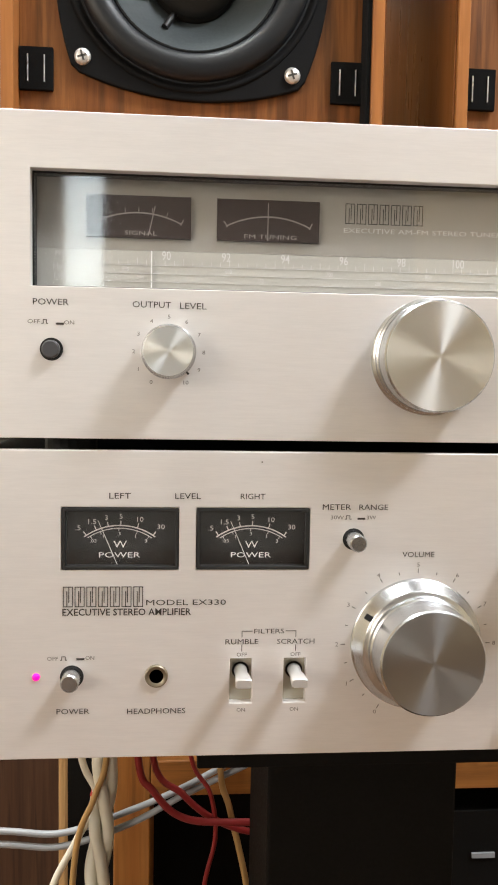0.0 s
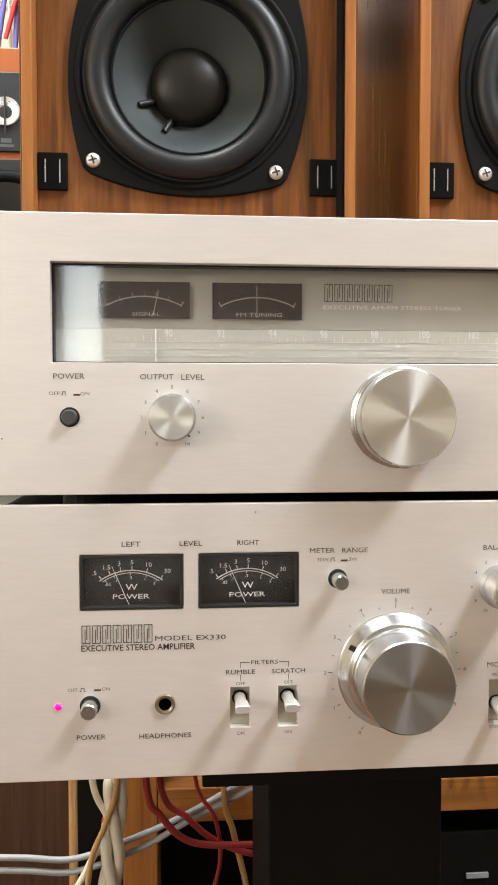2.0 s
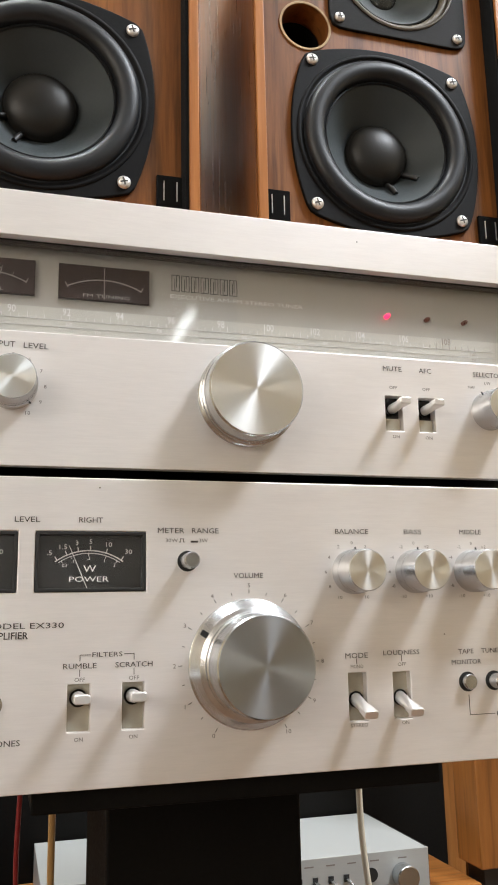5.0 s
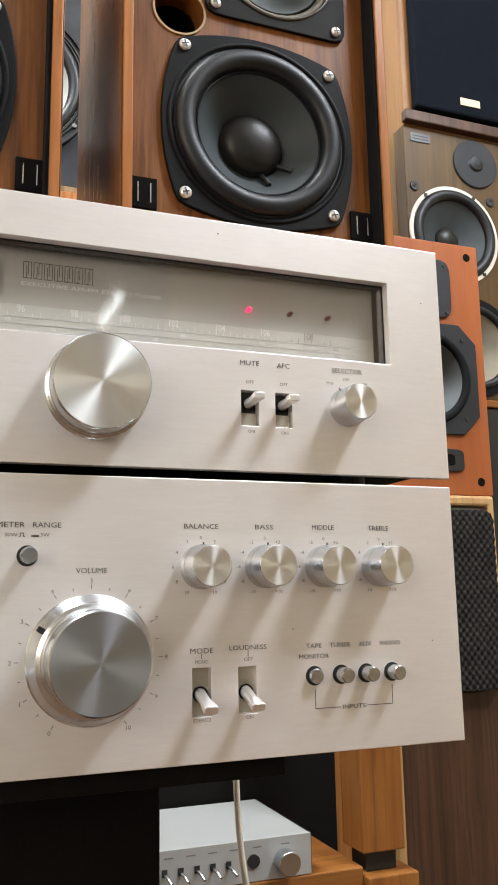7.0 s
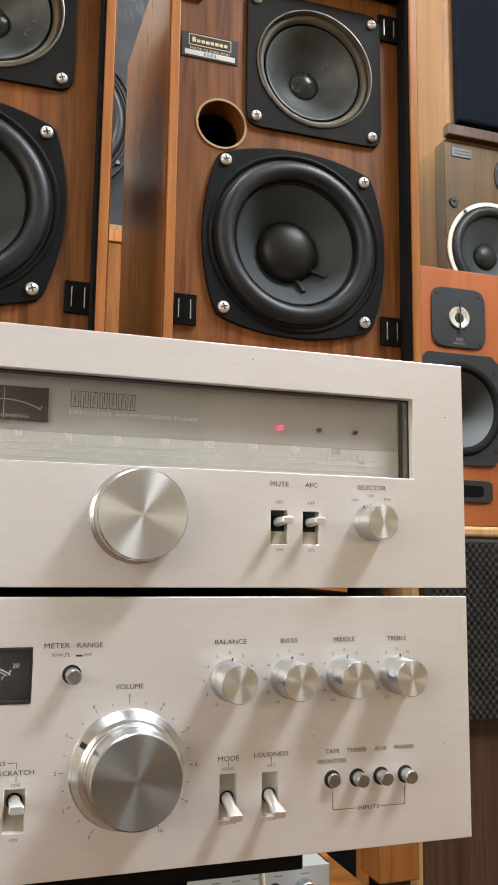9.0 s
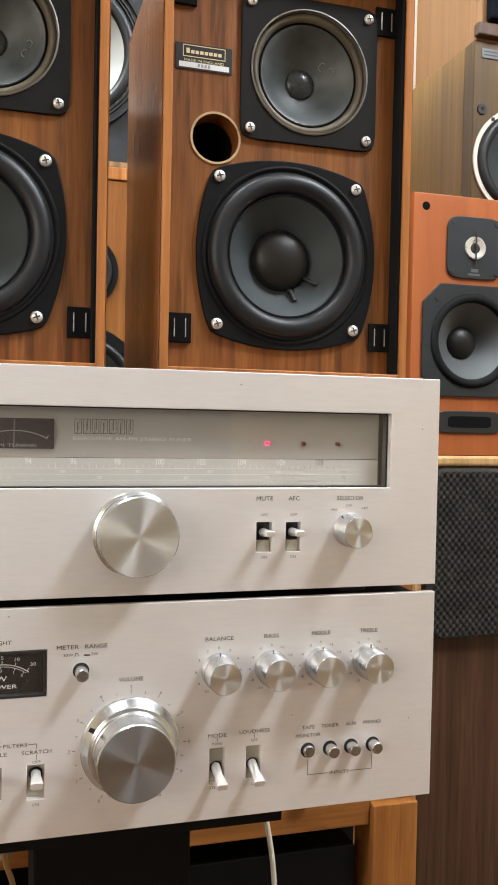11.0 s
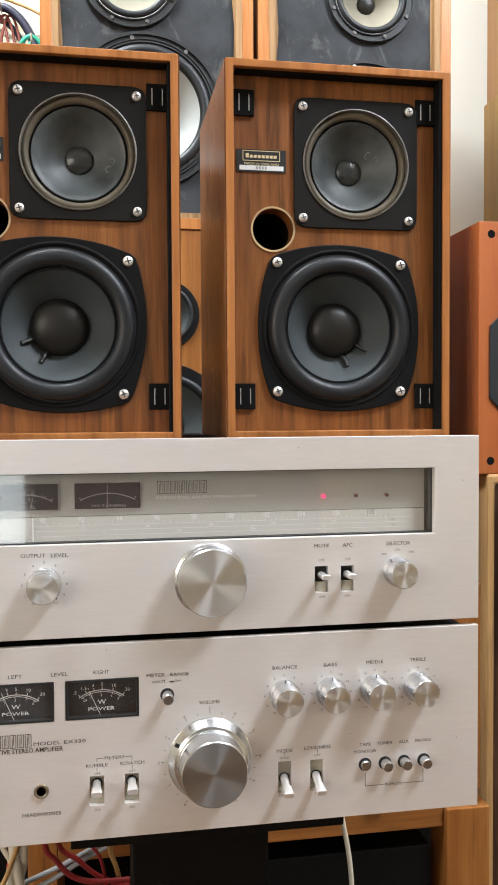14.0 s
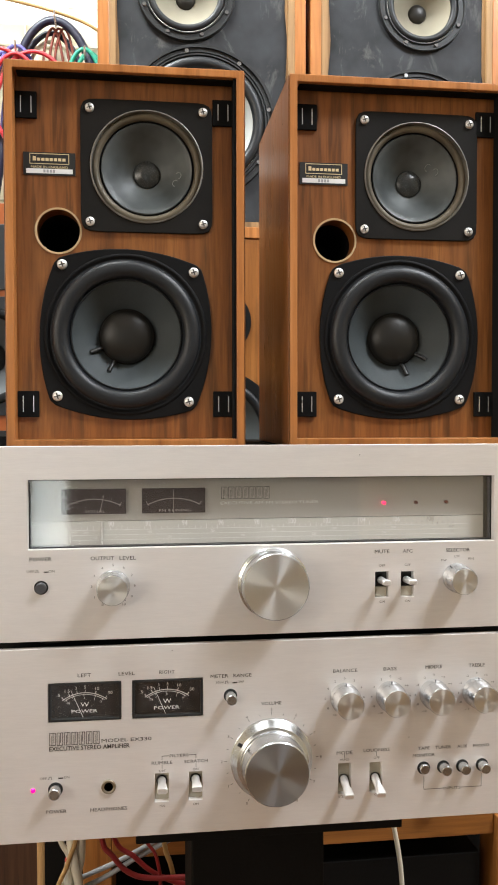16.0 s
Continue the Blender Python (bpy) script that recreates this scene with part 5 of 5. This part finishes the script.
# ---- tall speakers behind the pair ----
def old_speaker(x0, x1, z0, z1, mid, woof, label):
    y = 0.57
    sp = thing("vintage_speaker", ((x0 + x1) / 2, 0.7, z0), label, "loudspeaker", "old black-fronted speakers at the back")
    part("cabinet", pierced(x0, x1, z0, z1, y, 0.85, [(x0 + 0.016, x1 - 0.016, z0 + 0.016, z1 - 0.016)]), TEAK_EDGE, sp, "orange-brown veneered sides", 0.001)
    part("raw_edge", pierced(x0 + 0.0162, x1 - 0.0162, z0 + 0.0162, z1 - 0.0162, y + 0.0005, y + 0.02, [(x0 + 0.025, x1 - 0.025, z0 + 0.023, z1 - 0.023)]), RAW_EDGE, sp, "scuffed raw inner edge")
    part("baffle", holed(x0 + 0.0252, x1 - 0.0252, z0 + 0.0232, z1 - 0.0232, y + 0.008, y + 0.05, [(mid[0], mid[1], mid[2] * 0.802), (woof[0], woof[1], woof[2] * 0.842)]), BAFFLE_BLACK, sp, "worn black baffle")
    rnd = random.Random(int(x0 * 1000))
    for xa, sgn in ((x0 + 0.0252, 1), (x1 - 0.0252, -1)):
        bm, zz, last = bmesh.new(), z0 + 0.024, 0.004
        while zz < z1 - 0.06:
            step, w = rnd.uniform(0.015, 0.05), rnd.uniform(0.0005, 0.0065)
            c = [(xa, zz), (xa + sgn * last, zz), (xa + sgn * w, zz + step), (xa, zz + step)]
            f, k = [bm.verts.new((x, y + 0.0062, z)) for x, z in c], [bm.verts.new((x, y + 0.0079, z)) for x, z in c]
            bm.faces.new(f)
            for i in range(4):
                bm.faces.new([f[i], f[(i + 1) % 4], k[(i + 1) % 4], k[i]])
            zz, last = zz + step, w
        bmesh.ops.recalc_face_normals(bm, faces=bm.faces)
        part("torn_edge", bm, RAW_EDGE, sp, "ragged raw wood edge")
    m = round_driver(sp, "mid_driver", mid[0], mid[1], y + 0.008, mid[2], mid[2] * 0.80, mid[2] * 0.66, 0.014, OLD_FRAME, CREAM_CONE, "grey framed driver with a cream cone", 0.022)
    for k in (0.83, 0.97):
        r = mid[2] * k
        part("frame_ridge", lathe(mid[0], mid[1], [(r + 0.0014, y + 0.0041), (r + 0.0008, y + 0.0016), (r - 0.0008, y + 0.0016), (r - 0.0014, y + 0.0041)], 64, close=False), OLD_FRAME, m, smooth=True)
    for i in range(8):
        a = 2 * math.pi * i / 8 + 0.35
        part("screw", lathe(mid[0] + math.cos(a) * mid[2] * 0.9, mid[1] + math.sin(a) * mid[2] * 0.9, [(0.0030, y + 0.004), (0.0026, y + 0.0015), (0, y + 0.0015)], 10), RECESS, m)
    w = round_driver(sp, "woofer", woof[0], woof[1], y + 0.008, woof[2], woof[2] * 0.84, woof[2] * 0.70, 0.04, OLD_FRAME, WHITE_CONE, "large driver with a pale grey cone", 0.035)
    for k in (0.865, 0.90, 0.965, 0.985):
        r = woof[2] * k
        part("frame_ridge", lathe(woof[0], woof[1], [(r + 0.0016, y + 0.0041), (r + 0.0010, y + 0.0012), (r - 0.0010, y + 0.0012), (r - 0.0016, y + 0.0041)], 72, close=False), OLD_FRAME, w, smooth=True)
    for i in range(8):
        a = 2 * math.pi * i / 8 + 0.2
        part("screw", lathe(woof[0] + math.cos(a) * woof[2] * 0.92, woof[1] + math.sin(a) * woof[2] * 0.92, [(0.0034, y + 0.004), (0.0030, y + 0.001), (0, y + 0.001)], 10), STEEL, w)
    return sp


old_speaker(0.0610, 0.3560, 1.392, 2.02, (0.1850, 1.7370, 0.0700), (0.2050, 1.5560, 0.1080), "old speaker with worn black baffle and exposed drivers, stacked high")
old_speaker(0.3630, 0.6530, 1.392, 2.02, (0.5310, 1.7370, 0.0660), (0.5250, 1.5370, 0.1080), "old speaker with worn black baffle beside its twin, cream cone showing")
for x0, x1 in ((0.0610, 0.3560), (0.3630, 0.6530)):
    lo = thing("wood_front_speaker", ((x0 + x1) / 2, 0.7, 0.0), "wooden-fronted floor speaker with black drivers under an old speaker", "loudspeaker", "wooden floor speakers at the back")
    part("cabinet", holed(x0, x1, 0.0, 1.3915, 0.572, 0.60, [(x0 + 0.167, 1.272, 0.0405), (x0 + 0.167, 1.115, 0.0741)], box(x0, x1, 0.6001, 0.85, 0.0, 1.3915)), PINE_UP, lo, "orange wooden cabinet", 0.002)
    for cz, r in ((1.272, 0.048), (1.115, 0.088)):
        round_driver(lo, "driver", x0 + 0.167, cz, 0.572, r, r * 0.84, r * 0.7, r * 0.3, BASKET, CONE, "black driver", 0.015)

# ---- stack on the far side ----
tw_ = thing("tower_speaker", (1.055, 0.95, 1.252), "olive-brown tower speaker with a white-ringed woofer", "loudspeaker")
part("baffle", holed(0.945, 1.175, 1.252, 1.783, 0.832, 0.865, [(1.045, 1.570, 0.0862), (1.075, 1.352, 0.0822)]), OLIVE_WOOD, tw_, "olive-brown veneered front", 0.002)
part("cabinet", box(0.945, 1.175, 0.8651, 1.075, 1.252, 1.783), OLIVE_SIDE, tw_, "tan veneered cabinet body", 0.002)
part("plinth", box(0.944, 1.176, 0.817, 0.8345, 1.7870, 1.809), DARK_WALNUT, tw_, "dark brown ledge", 0.002)
wd = round_driver(tw_, "woofer", 1.045, 1.570, 0.832, 0.0985, 0.0905, 0.070, 0.026, WHITE_RING, CONE, "black woofer in a white trim ring", 0.025)
for a in (60, 130, 240, 310):
    c, s = math.cos(radians(a)), math.sin(radians(a))
    part("clamp", box(1.045 + c * 0.0945 - 0.003, 1.045 + c * 0.0945 + 0.003, 0.8262, 0.8278, 1.570 + s * 0.0945 - 0.003, 1.570 + s * 0.0945 + 0.003), BLACK, wd)
round_driver(tw_, "woofer", 1.075, 1.352, 0.832, 0.096, 0.082, 0.068, 0.03, BASKET, CREAM_CONE, "second woofer", 0.025)
td = part("tweeter", lathe(1.104, 1.727, [(0.050, 0.8318), (0.050, 0.829), (0.0485, 0.828), (0.017, 0.828), (0.014, 0.824), (0.006, 0.8215), (0, 0.8212)], 48), CAST_GREY, tw_, "round dark tweeter plate with a dome", smooth=False)
part("maker_plate", box(0.960, 1.003, 0.8300, 0.8318, 1.752, 1.769), GREY_METAL, tw_, "small metal plate with illegible print")
part("printed_bar", strip([(0.965, 1.7635), (0.998, 1.7635)], 0.002, 0.8299), INK, tw_)
part("printed_bar", strip([(0.965, 1.7575), (0.998, 1.7575)], 0.002, 0.8299), INK, tw_)
for x, z in ((0.963, 1.659), (1.134, 1.652)):
    part("grille_socket", lathe(x, z, [(0.010, 0.8318), (0.009, 0.829), (0.004, 0.829), (0, 0.831)], 20), BLACK, tw_)
gs = thing("grille_speaker", (1.08, 0.95, 1.7835), "pale wood speaker with blue-black cloth grille and gold badge", "loudspeaker")
part("cabinet", box(0.950, 1.200, 0.835, 1.072, 1.7835, 2.38), PALE_WOOD, gs, "pale veneered cabinet", 0.002)
part("grille", box(0.967, 1.196, 0.813, 0.8345, 1.8165, 2.375), GRILLE, gs, "blue-black cloth grille", 0.005)
part("badge", box(1.067, 1.112, 0.8115, 0.8128, 1.838, 1.853), GOLD, gs, "small gold badge")
lowb = thing("black_speaker", (1.06, 0.95, 0.0), "black floor-standing speaker with a pine top under the tower", "loudspeaker")
part("cabinet", box(0.93, 1.20, 0.835, 1.08, 0.0, 1.238), BLACK, lowb, "black cabinet", 0.002)
part("top_board", box(0.925, 1.205, 0.83, 1.085, 1.2383, 1.2518), PINE, lowb, "pine top board", 0.002)

# ---- hooks and hanging leads on the wall ----
rk = thing("wire_rack", (-0.25, 1.11, 1.4), "white coated wire grid rack on the wall", "wire rack")
for i in range(9):
    x = -0.62 + 0.085 * i
    part("wire", tube([(x, 1.120, 1.40), (x, 1.120, 2.05)], 0.0018, 6, 2), WIRE_WHITE, rk)
for i in range(9):
    z = 1.42 + 0.078 * i
    part("wire", tube([(-0.63, 1.124, z), (0.07, 1.124, z)], 0.0018, 6, 2), WIRE_WHITE, rk)
# board added so the wall is less bright below the cord
part("wall_toning_board", box(-0.635, 0.075, 1.128, 1.1385, 1.395, 1.930), BOARD, rk, "cream board added to tone down the wall behind the rack", 0.002)
for x, z in ((-0.120, 1.850), (-0.045, 1.912), (0.012, 1.845)):
    part("hook", tube([(x, 1.119, z), (x, 1.06, z - 0.004), (x, 1.045, z + 0.012)], 0.0022, 6, 4), CHROME, rk, "wire hook")


def hanging_loop(label, mat, cx, top, wide, drop, r, y, skew=0.0):
    pts = [(cx - wide * 0.95 + skew, y, top - drop), (cx - wide, y, top - drop * 0.55), (cx - wide * 0.62, y, top - drop * 0.14), (cx, y, top),
           (cx + wide * 0.62, y, top - drop * 0.14), (cx + wide, y, top - drop * 0.55), (cx + wide * 0.9 + skew, y, top - drop)]
    c = thing("hanging_lead", pts[3], label, "cable", "leads on the wall rack")
    part("sheath", tube(pts, r), mat, c, smooth=True)


for dx, top, wide, drop, y, skew in ((-0.155, 1.852, 0.075, 0.19, 1.062, 0.02), (-0.085, 1.846, 0.078, 0.20, 1.056, -0.03), (-0.120, 1.838, 0.050, 0.17, 1.050, 0.03)):
    hanging_loop("bright red lead looped over a wall hook", CABLE_BRIGHT, dx, top, wide, drop, 0.0040, y, skew)
for dx, top, wide, y, skew in ((-0.120, 1.860, 0.050, 1.066, -0.01), (-0.140, 1.852, 0.058, 1.078, -0.02), (-0.112, 1.853, 0.038, 1.086, 0.02)):
    hanging_loop("blue lead looped over a wall hook", CABLE_BLUE, dx, top, wide, 0.28, 0.0044, y, skew)
hanging_loop("brown lead looped over a wall hook", CABLE_BROWN, -0.125, 1.850, 0.044, 0.28, 0.0040, 1.090)
hanging_loop("thick navy cable looped over a wall hook", CABLE_NAVY, -0.048, 1.915, 0.092, 0.36, 0.0085, 1.072, -0.03)
hanging_loop("navy cable looped over a wall hook", CABLE_NAVY, -0.055, 1.900, 0.080, 0.34, 0.0060, 1.095, -0.04)
hanging_loop("off-white lead looped over a wall hook", CABLE_WHITE, -0.060, 1.885, 0.060, 0.30, 0.0036, 1.100, -0.03)
for d in (0.0, 0.012, 0.022):
    hanging_loop("brown lead looped over a wall hook", CABLE_BROWN, -0.052 + d, 1.905, 0.026, 0.30, 0.0026, 1.084, -0.035)
for d in (0.0, 0.010, 0.020, 0.028):
    hanging_loop("green lead looped over a wall hook", CABLE_GREEN, 0.010 + d, 1.860 - d * 0.5, 0.044 - d * 0.5, 0.24, 0.0045, 1.066 + d * 0.4)
bag, rnd = thing("plastic_bag", (-0.285, 1.05, 1.74), "crumpled clear plastic bag of dark leads on the wall rack", "plastic bag"), random.Random(4)
bm = bmesh.new()
bmesh.ops.create_icosphere(bm, subdivisions=4, radius=1.0)
for v in bm.verts:
    k = 1 + rnd.uniform(-0.05, 0.05) + 0.10 * math.sin(9 * v.co.x + 4 * v.co.z) * math.cos(7 * v.co.z - 3 * v.co.y)
    v.co = Vector((-0.275 + 0.085 * v.co.x * k, 1.062 + 0.034 * v.co.y * k, 1.815 + 0.095 * v.co.z * k))
film_skin = part("bag_skin", bm, BAG, bag, "clear crumpled plastic")
film_skin.visible_shadow = False
for k in range(6):
    pts = [(-0.275 + 0.058 * math.cos(i * 1.1 + k) * (1 - 0.06 * k), 1.062 + 0.012 * math.sin(i * 0.9 + 2 * k), 1.812 + 0.070 * math.sin(i * 1.1 + k * 1.3)) for i in range(7)]
    part("coiled_lead", tube(pts, 0.0042), CABLE_NAVY if k % 2 else CABLE_GREY, bag, smooth=True)
cable("thin tan cord strung across the wall", CABLE_TAN, [(-0.45, 1.09, 1.95), (-0.26, 1.09, 1.957), (-0.16, 1.09, 1.962), (0.0, 1.09, 1.926), (0.09, 1.09, 1.87)], 0.0035, "cord")
